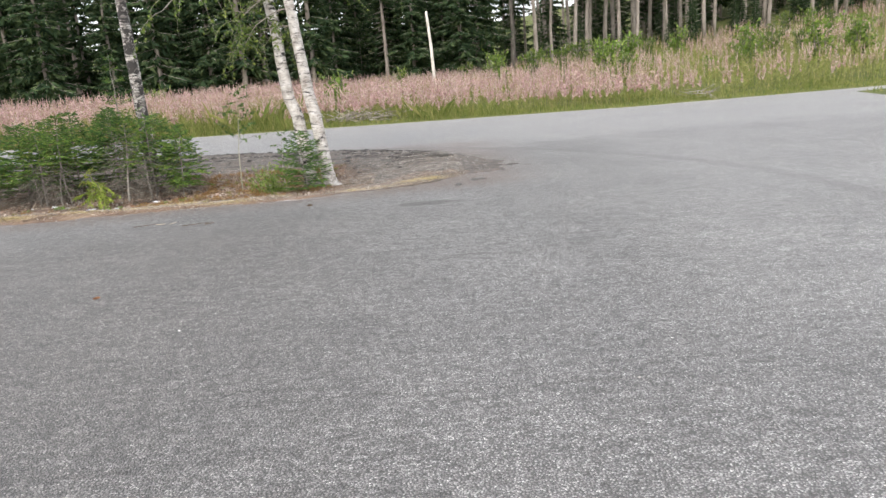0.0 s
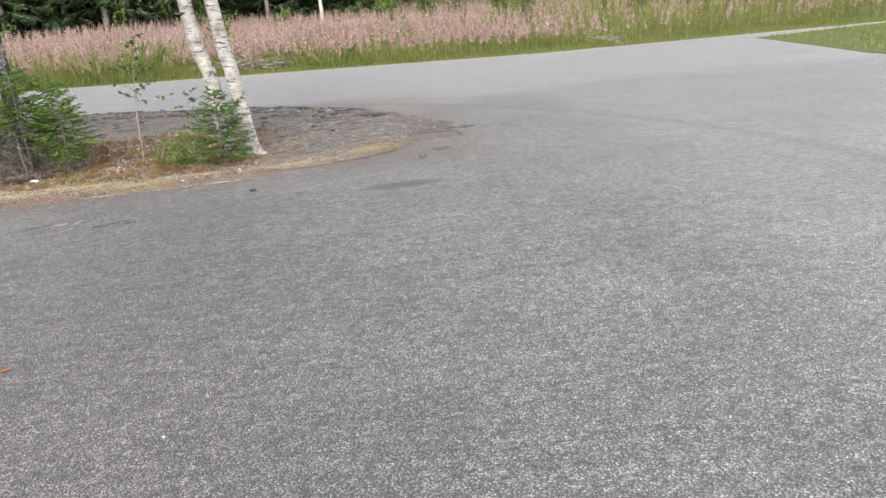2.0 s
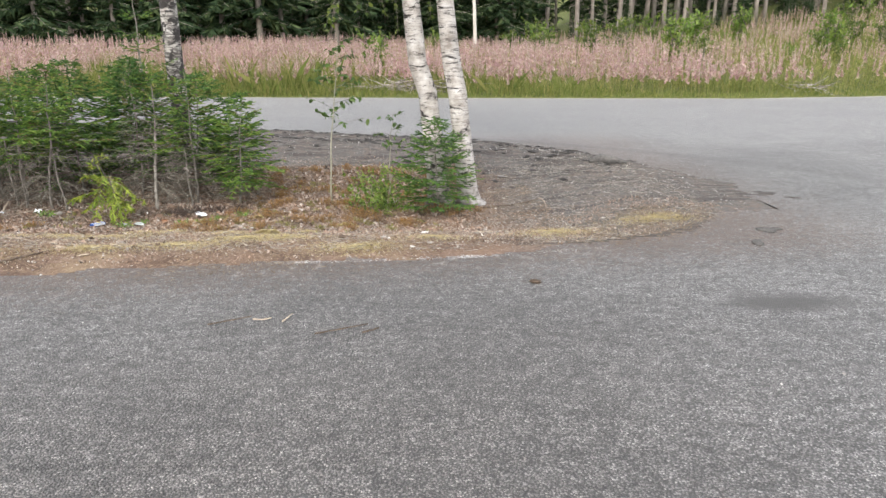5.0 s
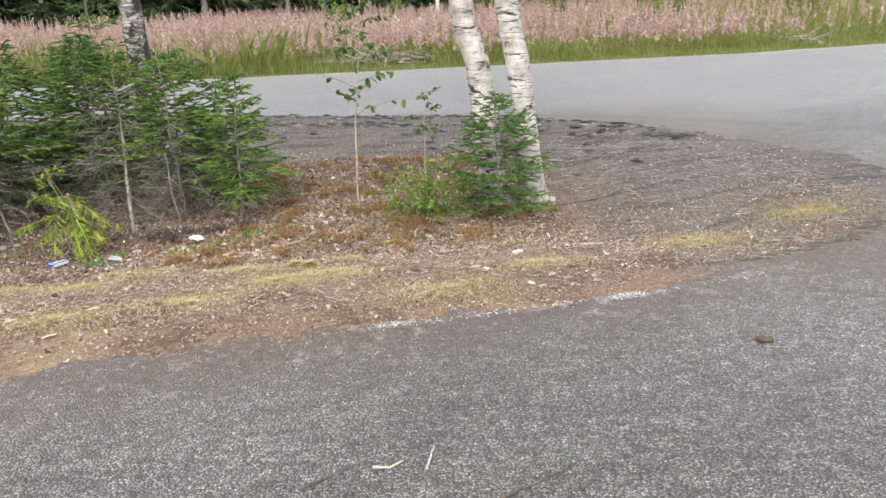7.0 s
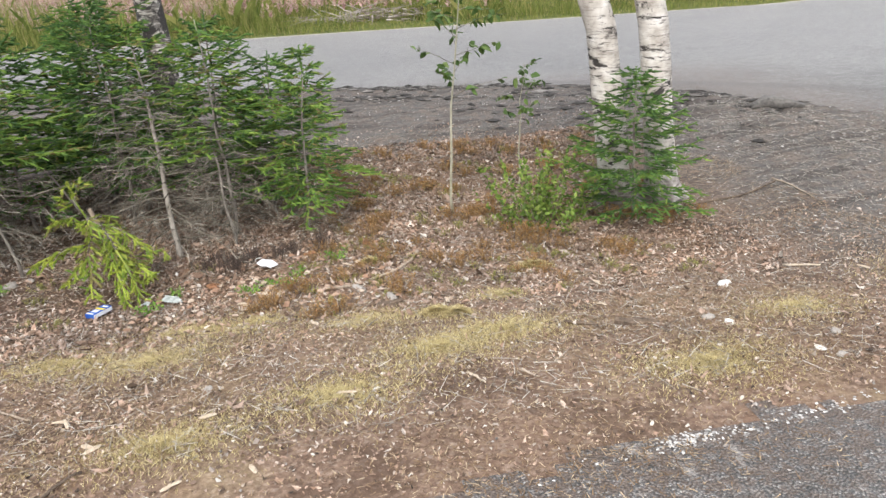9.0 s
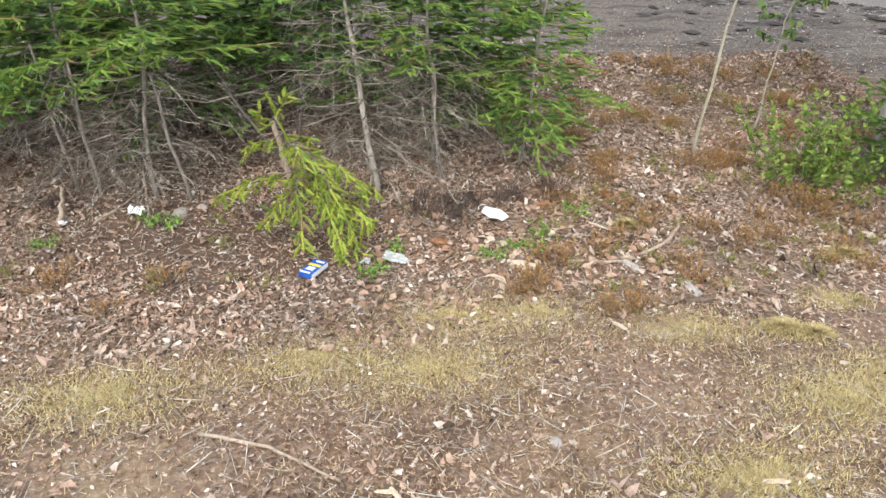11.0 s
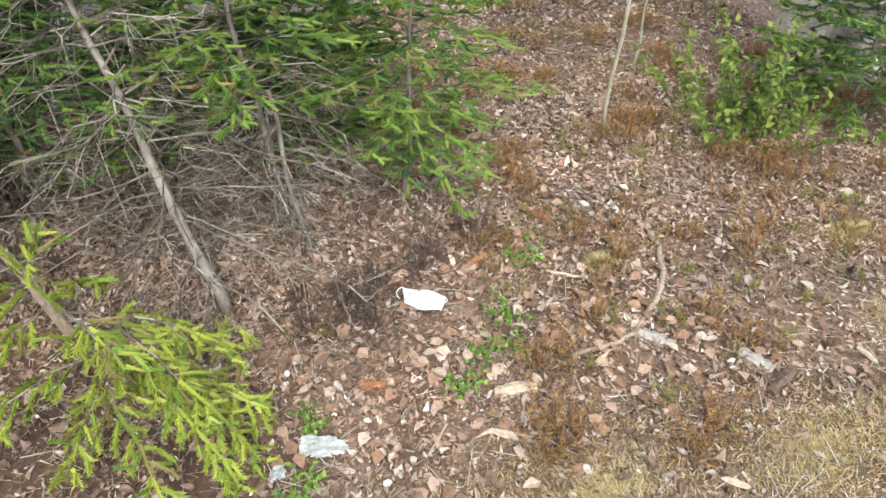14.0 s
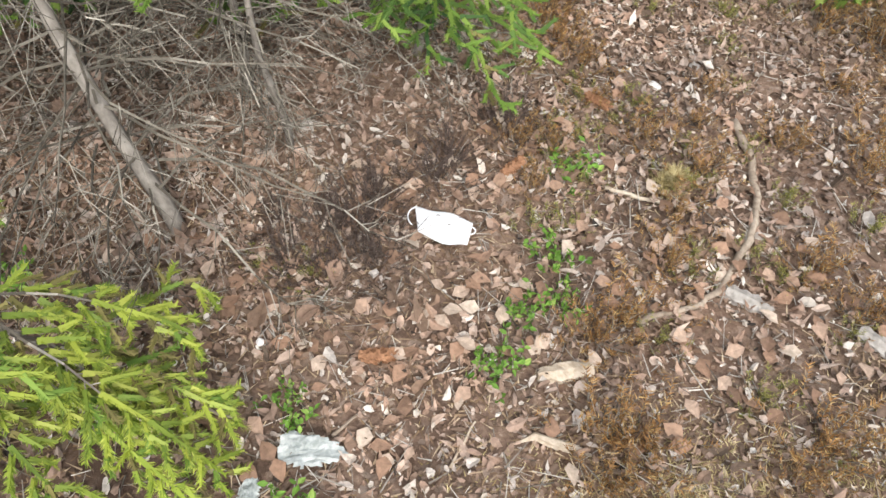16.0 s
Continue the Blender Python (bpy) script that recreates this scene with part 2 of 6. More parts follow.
def soil_material():
    mat, ns, ls, bsdf = material("litter_soil")
    tc = ns.new("ShaderNodeTexCoord")
    P = tc.outputs["Object"]
    fine = node(ns, "ShaderNodeTexNoise", Scale=38.0, Detail=6.0, Roughness=0.8)
    mid = node(ns, "ShaderNodeTexNoise", Scale=9.0, Detail=5.0, Roughness=0.65)
    big = node(ns, "ShaderNodeTexNoise", Scale=1.1, Detail=4.0)
    for n in (fine, mid, big):
        ls.new(P, n.inputs["Vector"])
    vo = node(ns, "ShaderNodeTexVoronoi", Scale=70.0)
    ls.new(P, vo.inputs["Vector"])
    sep = ns.new("ShaderNodeSeparateColor")
    ls.new(vo.outputs["Color"], sep.inputs[0])
    base = ramp(ns, [(0.3, (0.045, 0.03, 0.022)), (0.45, (0.145, 0.1, 0.074)), (0.58, (0.25, 0.178, 0.132)), (0.7, (0.46, 0.37, 0.29))])
    ls.new(fine.outputs[0], base.inputs[0])
    chips = ramp(ns, [(0.0, (0.1, 0.065, 0.05)), (0.5, (0.24, 0.15, 0.11)), (0.85, (0.36, 0.26, 0.2)), (1.0, (0.5, 0.42, 0.36))])
    ls.new(sep.outputs[0], chips.inputs[0])
    col = mix(ns, ls, 0.3, base.outputs[0], chips.outputs[0])
    # darker humus and redder needle drifts
    var = node(ns, "ShaderNodeTexNoise", Scale=2.3, Detail=5.0, Roughness=0.65)
    shift = ns.new("ShaderNodeMapping")
    shift.inputs["Location"].default_value = (7.3, 2.1, 0)
    ls.new(P, shift.inputs[0])
    ls.new(shift.outputs[0], var.inputs["Vector"])
    col = mix(ns, ls, calc(ns, ls, "MULTIPLY", band(ns, ls, var.outputs[0], 0.49, 0.6), 0.6), col, (0.085, 0.055, 0.04))
    col = mix(ns, ls, calc(ns, ls, "MULTIPLY", calc(ns, ls, "SUBTRACT", 1.0, band(ns, ls, var.outputs[0], 0.36, 0.46)), 0.4), col, (0.2, 0.125, 0.085))
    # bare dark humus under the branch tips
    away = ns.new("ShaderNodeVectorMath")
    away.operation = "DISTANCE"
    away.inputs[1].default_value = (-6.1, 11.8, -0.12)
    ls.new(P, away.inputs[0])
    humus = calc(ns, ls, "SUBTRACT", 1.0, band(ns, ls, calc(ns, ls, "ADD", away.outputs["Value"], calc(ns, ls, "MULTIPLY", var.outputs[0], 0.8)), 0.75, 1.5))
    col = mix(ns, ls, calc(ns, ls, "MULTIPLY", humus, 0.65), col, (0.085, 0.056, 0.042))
    # dry straw-coloured moss in the sunny front part
    xyz = ns.new("ShaderNodeSeparateXYZ")
    ls.new(P, xyz.inputs[0])
    front = calc(ns, ls, "SUBTRACT", 1.0, band(ns, ls, xyz.outputs[1], 10.5, 11.4))
    mossy = calc(ns, ls, "MULTIPLY", band(ns, ls, calc(ns, ls, "ADD", calc(ns, ls, "MULTIPLY", big.outputs[0], 0.7), calc(ns, ls, "MULTIPLY", mid.outputs[0], 0.3)), 0.5, 0.64), front)
    straw = ramp(ns, [(0.3, (0.17, 0.12, 0.07)), (0.6, (0.38, 0.3, 0.19))])
    ls.new(fine.outputs[0], straw.inputs[0])
    col = mix(ns, ls, calc(ns, ls, "MULTIPLY", mossy, 0.5), col, straw.outputs[0])
    # gravelly grey dirt at the back and the rounded end
    grey = ramp(ns, [(0.3, (0.045, 0.042, 0.04)), (0.7, (0.22, 0.207, 0.195))])
    ls.new(fine.outputs[0], grey.inputs[0])
    back = calc(ns, ls, "ADD", band(ns, ls, calc(ns, ls, "ADD", xyz.outputs[1], mid.outputs[0]), 13.9, 14.8), band(ns, ls, calc(ns, ls, "ADD", xyz.outputs[0], big.outputs[0]), -1.6, -0.4), clamp=True)
    col = mix(ns, ls, calc(ns, ls, "MULTIPLY", back, calc(ns, ls, "ADD", 0.7, calc(ns, ls, "MULTIPLY", band(ns, ls, mid.outputs[0], 0.4, 0.6), 0.3))), col, grey.outputs[0])
    rmap = ns.new("ShaderNodeMapping")
    rmap.inputs["Scale"].default_value = (0.5, 3.4, 1)
    rmap.inputs["Rotation"].default_value = (0, 0, radians(12))
    ls.new(P, rmap.inputs[0])
    rut = node(ns, "ShaderNodeTexNoise", Scale=1.5, Detail=6.0, Roughness=0.75)
    ls.new(rmap.outputs[0], rut.inputs["Vector"])
    col = mix(ns, ls, calc(ns, ls, "MULTIPLY", calc(ns, ls, "MULTIPLY", band(ns, ls, rut.outputs[0], 0.48, 0.6), back), 0.6), col, (0.05, 0.045, 0.042))
    # grass and weeds beyond the asphalt
    green = ramp(ns, [(0.3, (0.05, 0.07, 0.02)), (0.7, (0.16, 0.17, 0.06))])
    ls.new(mid.outputs[0], green.inputs[0])
    col = mix(ns, ls, band(ns, ls, xyz.outputs[1], 20.0, 22.0), col, green.outputs[0])
    col = mix(ns, ls, band(ns, ls, xyz.outputs[0], 6.0, 8.0), col, green.outputs[0])
    ls.new(col, bsdf.inputs["Base Color"])
    bsdf.inputs["Roughness"].default_value = 0.95
    bsdf.inputs["Specular IOR Level"].default_value = 0.15
    bump(ns, ls, bsdf, calc(ns, ls, "ADD", fine.outputs[0], sep.outputs[1]), 0.8, 0.008)
    return mat


def birch_material(name="birch_bark", dark=0.0):
    mat, ns, ls, bsdf = material(name)
    tc = ns.new("ShaderNodeTexCoord")
    P = tc.outputs["Object"]
    base = node(ns, "ShaderNodeTexNoise", Scale=9.0, Detail=5.0, Roughness=0.6)
    ls.new(P, base.inputs["Vector"])
    cream = ramp(ns, [(0.3, (0.28, 0.245, 0.215)), (0.5, (0.52, 0.485, 0.445)), (0.7, (0.7, 0.68, 0.65))])
    ls.new(base.outputs[0], cream.inputs[0])

    def marks(stretch, scale, lo, hi):
        mp = ns.new("ShaderNodeMapping")
        mp.inputs["Scale"].default_value = stretch
        ls.new(P, mp.inputs[0])
        n = node(ns, "ShaderNodeTexNoise", Scale=scale, Detail=5.0, Roughness=0.7, Distortion=0.6)
        ls.new(mp.outputs[0], n.inputs["Vector"])
        return band(ns, ls, n.outputs[0], lo, hi)

    thin = marks((1, 1, 7), 6.0, 0.555 - dark, 0.62 - dark)
    broad = marks((1, 1, 1.3 if dark else 2.6), 5.5 if dark else 3.6, 0.56 - dark, 0.605 - dark)
    col = mix(ns, ls, calc(ns, ls, "MULTIPLY", thin, 0.8), cream.outputs[0], (0.07, 0.06, 0.055))
    fine = marks((2.2, 2.2, 34), 3.4, 0.55, 0.62)
    curl = marks((0.8, 0.8, 11), 5.0, 0.6, 0.63)
    col = mix(ns, ls, calc(ns, ls, "MULTIPLY", fine, 0.5), col, (0.2, 0.17, 0.15))
    col = mix(ns, ls, curl, col, (0.03, 0.026, 0.024))
    col = mix(ns, ls, broad, col, (0.035, 0.03, 0.028))
    # cracked dark bark at the foot
    xyz = ns.new("ShaderNodeSeparateXYZ")
    ls.new(P, xyz.inputs[0])
    foot = calc(ns, ls, "SUBTRACT", 1.0, band(ns, ls, calc(ns, ls, "ADD", xyz.outputs[2], calc(ns, ls, "MULTIPLY", base.outputs[0], 0.5)), 0.22, 0.5))
    col = mix(ns, ls, calc(ns, ls, "MULTIPLY", foot, 0.75), col, (0.07, 0.055, 0.045))
    ls.new(col, bsdf.inputs["Base Color"])
    bsdf.inputs["Roughness"].default_value = 0.65
    bump(ns, ls, bsdf, calc(ns, ls, "SUBTRACT", calc(ns, ls, "MULTIPLY", base.outputs[0], 0.4), calc(ns, ls, "ADD", broad, calc(ns, ls, "MULTIPLY", thin, 0.5))), 0.6, 0.01)
    return mat


M_ASPHALT, M_SOIL, M_BIRCH = asphalt_material(), soil_material(), birch_material()
M_BIRCH_DARK = birch_material("rough_birch_bark", 0.085)
M_NEEDLE = island_mat("spruce_needles", [(0, (0.05, 0.105, 0.038)), (0.6, (0.085, 0.17, 0.055)), (1, (0.12, 0.22, 0.07))], 0.7, 0.22, spec=0.12, blotch=14.0)
M_NEEDLE_MID = island_mat("green_spruce_needles", [(0, (0.095, 0.175, 0.045)), (0.6, (0.148, 0.265, 0.066)), (1, (0.2, 0.33, 0.09))], 0.7, 0.3, spec=0.12, blotch=14.0)
M_NEEDLE_DRY = island_mat("browned_spruce_needles", [(0, (0.11, 0.1, 0.04)), (0.6, (0.2, 0.18, 0.065)), (1, (0.3, 0.26, 0.1))], 0.6, 0.15, spec=0.12, blotch=14.0)
M_NEEDLE_YOUNG = island_mat("young_spruce_needles", [(0, (0.13, 0.2, 0.03)), (0.6, (0.26, 0.35, 0.05)), (1, (0.42, 0.49, 0.08))], 0.45, 0.3, blotch=8.0)
M_NEEDLE_TIP = island_mat("fresh_spruce_tips", [(0, (0.125, 0.22, 0.04)), (0.55, (0.205, 0.33, 0.065)), (1, (0.32, 0.43, 0.1))], 0.7, 0.3, spec=0.12, blotch=5.0)
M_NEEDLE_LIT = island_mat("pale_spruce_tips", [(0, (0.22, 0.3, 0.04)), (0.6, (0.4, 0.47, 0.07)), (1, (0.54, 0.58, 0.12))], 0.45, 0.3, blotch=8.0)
M_NEEDLE_FAR = island_mat("far_spruce_needles", [(0, (0.03, 0.055, 0.03)), (0.6, (0.06, 0.1, 0.046)), (1, (0.12, 0.16, 0.068))], 0.85, 0.25, spec=0.1, blotch=2.0)
M_TWIG = island_mat("dead_grey_twigs", [(0, (0.07, 0.06, 0.048)), (0.6, (0.2, 0.18, 0.145)), (1, (0.44, 0.41, 0.35))], 0.9)
M_TWIG_LITTER = island_mat("bleached_twigs", [(0, (0.14, 0.12, 0.1)), (0.6, (0.34, 0.31, 0.27)), (1, (0.6, 0.57, 0.51))], 0.9)
M_SPRUCE_BARK = plain_mat("spruce_bark", (0.12, 0.105, 0.09), (0.36, 0.33, 0.29), 40.0, 0.9, 0.7, 0.006, (1, 1, 0.35))
M_DARK_BARK = plain_mat("far_bark", (0.16, 0.135, 0.115), (0.4, 0.355, 0.31), 5.0, 0.9, 0.5, 0.02, (1, 1, 0.3))
M_LEAF = island_mat("birch_leaves", [(0, (0.07, 0.12, 0.025)), (0.6, (0.13, 0.2, 0.04)), (1, (0.24, 0.29, 0.06))], 0.5, 0.35)
M_SHRUB = island_mat("shrub_leaves", [(0, (0.09, 0.16, 0.03)), (0.6, (0.2, 0.31, 0.055)), (1, (0.34, 0.42, 0.1))], 0.5, 0.35)
M_SAPLING = island_mat("sapling_leaves", [(0, (0.06, 0.115, 0.03)), (0.6, (0.11, 0.19, 0.045)), (1, (0.2, 0.28, 0.08))], 0.5, 0.3)
M_GRASS = island_mat("verge_grass", [(0, (0.1, 0.15, 0.03)), (0.5, (0.21, 0.26, 0.06)), (0.85, (0.34, 0.33, 0.11)), (1, (0.46, 0.38, 0.17))], 0.6, 0.35)
M_WEED = island_mat("fireweed_leaves", [(0, (0.17, 0.22, 0.05)), (0.6, (0.36, 0.38, 0.11)), (1, (0.52, 0.43, 0.22))], 0.6, 0.4)
M_PINK = island_mat("fireweed_spires", [(0, (0.54, 0.33, 0.34)), (0.5, (0.68, 0.46, 0.46)), (0.8, (0.75, 0.57, 0.54)), (1, (0.8, 0.69, 0.6))], 0.8, 0.4)


# ---- geometry helpers ----
rng = np.random.default_rng(7)


class Geo:
    """Collects vertices and faces of a mesh, with a material slot for each face."""

    def __init__(self):
        self.v, self.f, self.m, self.n = [], [], [], 0

    def add(self, verts, faces, slot=0):
        verts, faces = np.asarray(verts, float).reshape(-1, 3), np.asarray(faces, int)
        self.v.append(verts)
        self.f.append(faces + self.n)
        self.m.append(np.full(len(faces), slot))
        self.n += len(verts)
        return self

    def mesh(self, name, mats, smooth=False):
        me = bpy.data.meshes.new(name)
        v = np.concatenate(self.v)
        me.vertices.add(len(v))
        me.vertices.foreach_set("co", v.ravel())
        loops = np.concatenate([f.ravel() for f in self.f])
        sizes = np.concatenate([np.full(len(f), f.shape[1]) for f in self.f])
        me.loops.add(len(loops))
        me.loops.foreach_set("vertex_index", loops)
        me.polygons.add(len(sizes))
        me.polygons.foreach_set("loop_start", np.r_[0, np.cumsum(sizes)[:-1]])
        for mat in mats:
            me.materials.append(mat)
        me.polygons.foreach_set("material_index", np.concatenate(self.m))
        me.polygons.foreach_set("use_smooth", np.full(len(sizes), smooth))
        me.update(calc_edges=True)
        return me


def part(name, geo, mats, parent=None, label="", smooth=False):
    ob = new(name, geo.mesh(name, mats if isinstance(mats, (list, tuple)) else [mats], smooth) if isinstance(geo, Geo) else geo)
    if parent:
        ob.parent = parent
    return tagged(ob, label)


def thing(name, place, label, category, group="", turn=0.0):
    ob = new(name)
    ob.empty_display_size = 0.1
    ob.matrix_basis = pose(*place, 0, 0, turn)
    return tagged(ob, label, category, group)


def unit(v):
    return v / np.maximum(np.linalg.norm(v, axis=-1, keepdims=True), 1e-9)


def tube(geo, pts, radii, sides=6, slot=0, rough=0.0):
    """A tapered tube along points, closed at both ends."""
    pts = np.asarray(pts, float)
    k = len(pts)
    radii = np.broadcast_to(np.asarray(radii, float), (k,))
    way = unit(np.gradient(pts, axis=0))
    ref = np.where(np.abs(way[:, 2:3]) > 0.9, [[1.0, 0, 0]], [[0, 0, 1.0]])
    a = unit(np.cross(way, ref))
    b = np.cross(way, a)
    ang = np.linspace(0, 2 * np.pi, sides, endpoint=False)
    r = radii[:, None] * (1 + rough * rng.normal(size=(k, sides)))
    ring = pts[:, None] + r[..., None] * (np.cos(ang)[None, :, None] * a[:, None] + np.sin(ang)[None, :, None] * b[:, None])
    i, j = np.meshgrid(np.arange(k - 1), np.arange(sides), indexing="ij")
    q = np.stack([i * sides + j, i * sides + (j + 1) % sides, (i + 1) * sides + (j + 1) % sides, (i + 1) * sides + j], -1).reshape(-1, 4)
    geo.add(ring.reshape(-1, 3), q, slot)
    n0 = geo.n - k * sides
    for base, centre, flip in ((0, pts[0], True), ((k - 1) * sides, pts[-1], False)):
        c = geo.n
        geo.add([centre], np.zeros((0, 3), int), slot)
        tri = [(n0 + base + (t + 1) % sides, n0 + base + t, c) if flip else (n0 + base + t, n0 + base + (t + 1) % sides, c) for t in range(sides)]
        geo.f.append(np.array(tri))
        geo.m.append(np.full(sides, slot))


def sticks(geo, a, b, ra, rb, slot=0):
    """Many thin three-sided twigs at once, from points a to points b."""
    a, b = np.asarray(a, float), np.asarray(b, float)
    n = len(a)
    ra, rb = np.broadcast_to(ra, (n,)), np.broadcast_to(rb, (n,))
    way = unit(b - a)
    ref = np.where(np.abs(way[:, 2:3]) > 0.9, [[1.0, 0, 0]], [[0, 0, 1.0]])
    u = unit(np.cross(way, ref))
    w = np.cross(way, u)
    rows = []
    for p, r in ((a, ra), (b, rb)):
        for t in (0.0, 2.094, 4.189):
            rows.append(p + r[:, None] * (math.cos(t) * u + math.sin(t) * w))
    v = np.stack(rows, 1)
    base = np.array([[0, 1, 4, 3], [1, 2, 5, 4], [2, 0, 3, 5]])
    geo.add(v.reshape(-1, 3), (np.arange(n)[:, None, None] * 6 + base).reshape(-1, 4), slot)


def needles(geo, a, b, per_metre, length, width, slot=0, spread=0.85, forward=0.65, seed=1):
    """Needles all round many twigs, from points a to points b."""
    r = np.random.default_rng(seed)
    a, b = np.asarray(a, float), np.asarray(b, float)
    far = np.linalg.norm(b - a, axis=1)
    count = np.maximum((far * per_metre).astype(int), 2)
    idx = np.repeat(np.arange(len(a)), count)
    t = r.random(len(idx))
    p = a[idx] + (b - a)[idx] * t[:, None]
    way = unit(b - a)[idx]
    lat = unit(np.cross(way, [0, 0, 1.0]) + 1e-4)
    top_ = np.cross(lat, way)
    hand = np.where(r.random(len(p)) < 0.5, -1.0, 1.0)[:, None]
    rad = unit(hand * lat * r.uniform(0.5, 1.0, (len(p), 1)) + top_ * r.uniform(-0.25, 0.75, (len(p), 1)))
    d = unit(way * forward + rad * spread)
    side = unit(np.cross(d, r.normal(size=p.shape) * 0.5 + top_)) * (width / 2)
    ln = length * r.uniform(0.7, 1.15, len(p))[:, None]
    v = np.stack([p - side, p + side, p + d * ln], 1)
    geo.add(v.reshape(-1, 3), np.arange(len(p))[:, None] * 3 + np.array([[0, 1, 2]]), slot)


def shoots(geo, a, b, slots, dense, length, width, seed):
    """Bottlebrush shoots from points a to points b: a slim green core and needles, one tone to a shoot."""
    a, b, slots = np.asarray(a, float), np.asarray(b, float), np.asarray(slots)
    for k in np.unique(slots):
        m = slots == k
        sticks(geo, a[m], b[m] + (b[m] - a[m]) * 0.04, length * 0.42, length * 0.16, int(k))
        needles(geo, a[m], b[m], dense, length, width, int(k), 0.8, 0.75, seed + int(k))


def leaves(geo, p, d, size, slot=0, seed=1, ratio=0.62, flat=0.5):
    """Folded pointed leaves at points p, growing along d."""
    r = np.random.default_rng(seed)
    p, d = np.asarray(p, float), unit(np.asarray(d, float))
    n = len(p)
    s = (np.broadcast_to(size, (n,)) * r.uniform(0.65, 1.2, n))[:, None]
    up = r.normal(size=(n, 3)) * flat + [0, 0, 1.0]
    side = unit(np.cross(d, up))
    nrm = np.cross(side, d)
    w = s * ratio / 2
    fold = r.uniform(0.05, 0.35, (n, 1)) * w
    curl = r.uniform(-0.25, 0.1, (n, 1)) * s
    v = np.stack([p, p + d * s * 0.35 + side * w + nrm * fold, p + d * s * 0.4, p + d * s * 0.35 - side * w + nrm * fold,
                  p + d * s * 0.72 + side * w * 0.66 + nrm * (fold + curl * 0.4), p + d * s * 0.72 - side * w * 0.66 + nrm * (fold + curl * 0.4), p + d * s + nrm * curl], 1)
    k = np.arange(n)[:, None, None] * 7
    geo.add(v.reshape(-1, 3), (k + np.array([[0, 1, 2], [0, 2, 3]])).reshape(-1, 3), slot)
    geo.f.append(geo.n - n * 7 + (k + np.array([[2, 1, 4, 6], [3, 2, 6, 5]])).reshape(-1, 4))
    geo.m.append(np.full(2 * n, slot))


def smooth01(lo, hi, v):
    t = np.clip((np.asarray(v, float) - lo) / (hi - lo), 0, 1)
    return t * t * (3 - 2 * t)


def waves(x, y, scale, seed):
    """Cheap smooth pseudo-noise, about -1 to 1."""
    r = np.random.default_rng(seed)
    out = 0.0
    for k in range(7):
        f, ang, ph = scale * 1.45 ** k, r.uniform(0, 6.28), r.uniform(0, 6.28)
        out = out + np.sin((x * math.cos(ang) + y * math.sin(ang)) * f + ph + 1.3 * np.sin((x * math.sin(ang) - y * math.cos(ang)) * f * 0.7 + ph)) * 0.72 ** k
    return out / 2.6


# ---- the lie of the land ----
NEAR_X, NEAR_Y = (-60, -30, -5.2, -3.7, -2.2, -0.4, 0.2, 1.3), (6.5, 8.3, 9.05, 9.27, 9.45, 10.05, 10.5, 11.6)
BACK_X, BACK_Y = (-60, -30, -10.7, -5, -3.5, -1.6, -0.35, 0.3, 0.9, 1.3), (26, 23, 19.2, 17.7, 17.0, 16.3, 15.4, 14.4, 13.4, 12.4)


def inside_strip(x, y):
    """How far a place lies inside the planted strip (negative outside)."""
    d = np.minimum(y - np.interp(x, NEAR_X, NEAR_Y), np.interp(x, BACK_X, BACK_Y) - y)
    return np.minimum(d, (1.3 - x) * 0.8)


def far_edge(x):
    return 26.3 + 0.25 * np.maximum(x - 8, 0) - 0.02 * np.minimum(x, 0) + 0.05 * waves(x, x * 0, 0.9, 5)


def height(x, y):
    x, y = np.asarray(x, float), np.asarray(y, float)
    z = 0.09 * smooth01(0, 8, y) + 0.05 * smooth01(12, 20, y)
    z = z - 0.25 * smooth01(9.6, 11.5, y) * (1 - smooth01(12.9, 14.8, y)) * (1 - smooth01(-2.3, 0.2, x))
    out = np.maximum(y - far_edge(x) - 0.3, 0)
    z = z + np.minimum(out, 60) * 0.03 + np.clip(x - 6, 0, 80) * np.minimum(out, 45) * 0.0034 + np.clip(-x - 8, 0, 40) * np.minimum(out, 40) * 0.0004
    z = z + 9.0 * smooth01(78, 150, y)
    inn = smooth01(0.0, 0.5, inside_strip(x, y))
    z = z + inn * (0.022 * waves(x, y, 2.3, 3) + 0.008 * waves(x, y, 9.0, 4))
    along, across = x * 0.95 - y * 0.3, x * 0.3 + y * 0.95
    rutted = inn * np.maximum(smooth01(14.0, 15.2, y), smooth01(-1.4, -0.3, x) * smooth01(12.4, 13.2, y))
    z = z + rutted * (0.035 * waves(along * 0.22, across, 4.2, 12) + 0.02 * waves(along, across, 11.0, 13))
    z = z + smooth01(0.5, 4, out) * 0.15 * waves(x, y, 0.35, 6)
    return z


def axis(fine_lo, fine_hi, step, reach):
    """Grid lines, close between two values and ever wider outside."""
    core = np.arange(fine_lo, fine_hi + step / 2, step)
    grow, v = [], step
    while sum(grow) < reach:
        grow.append(v)
        v = min(v * 1.13, 30)
    c = np.cumsum(grow)
    return np.r_[fine_lo - c[::-1], core, fine_hi + c]


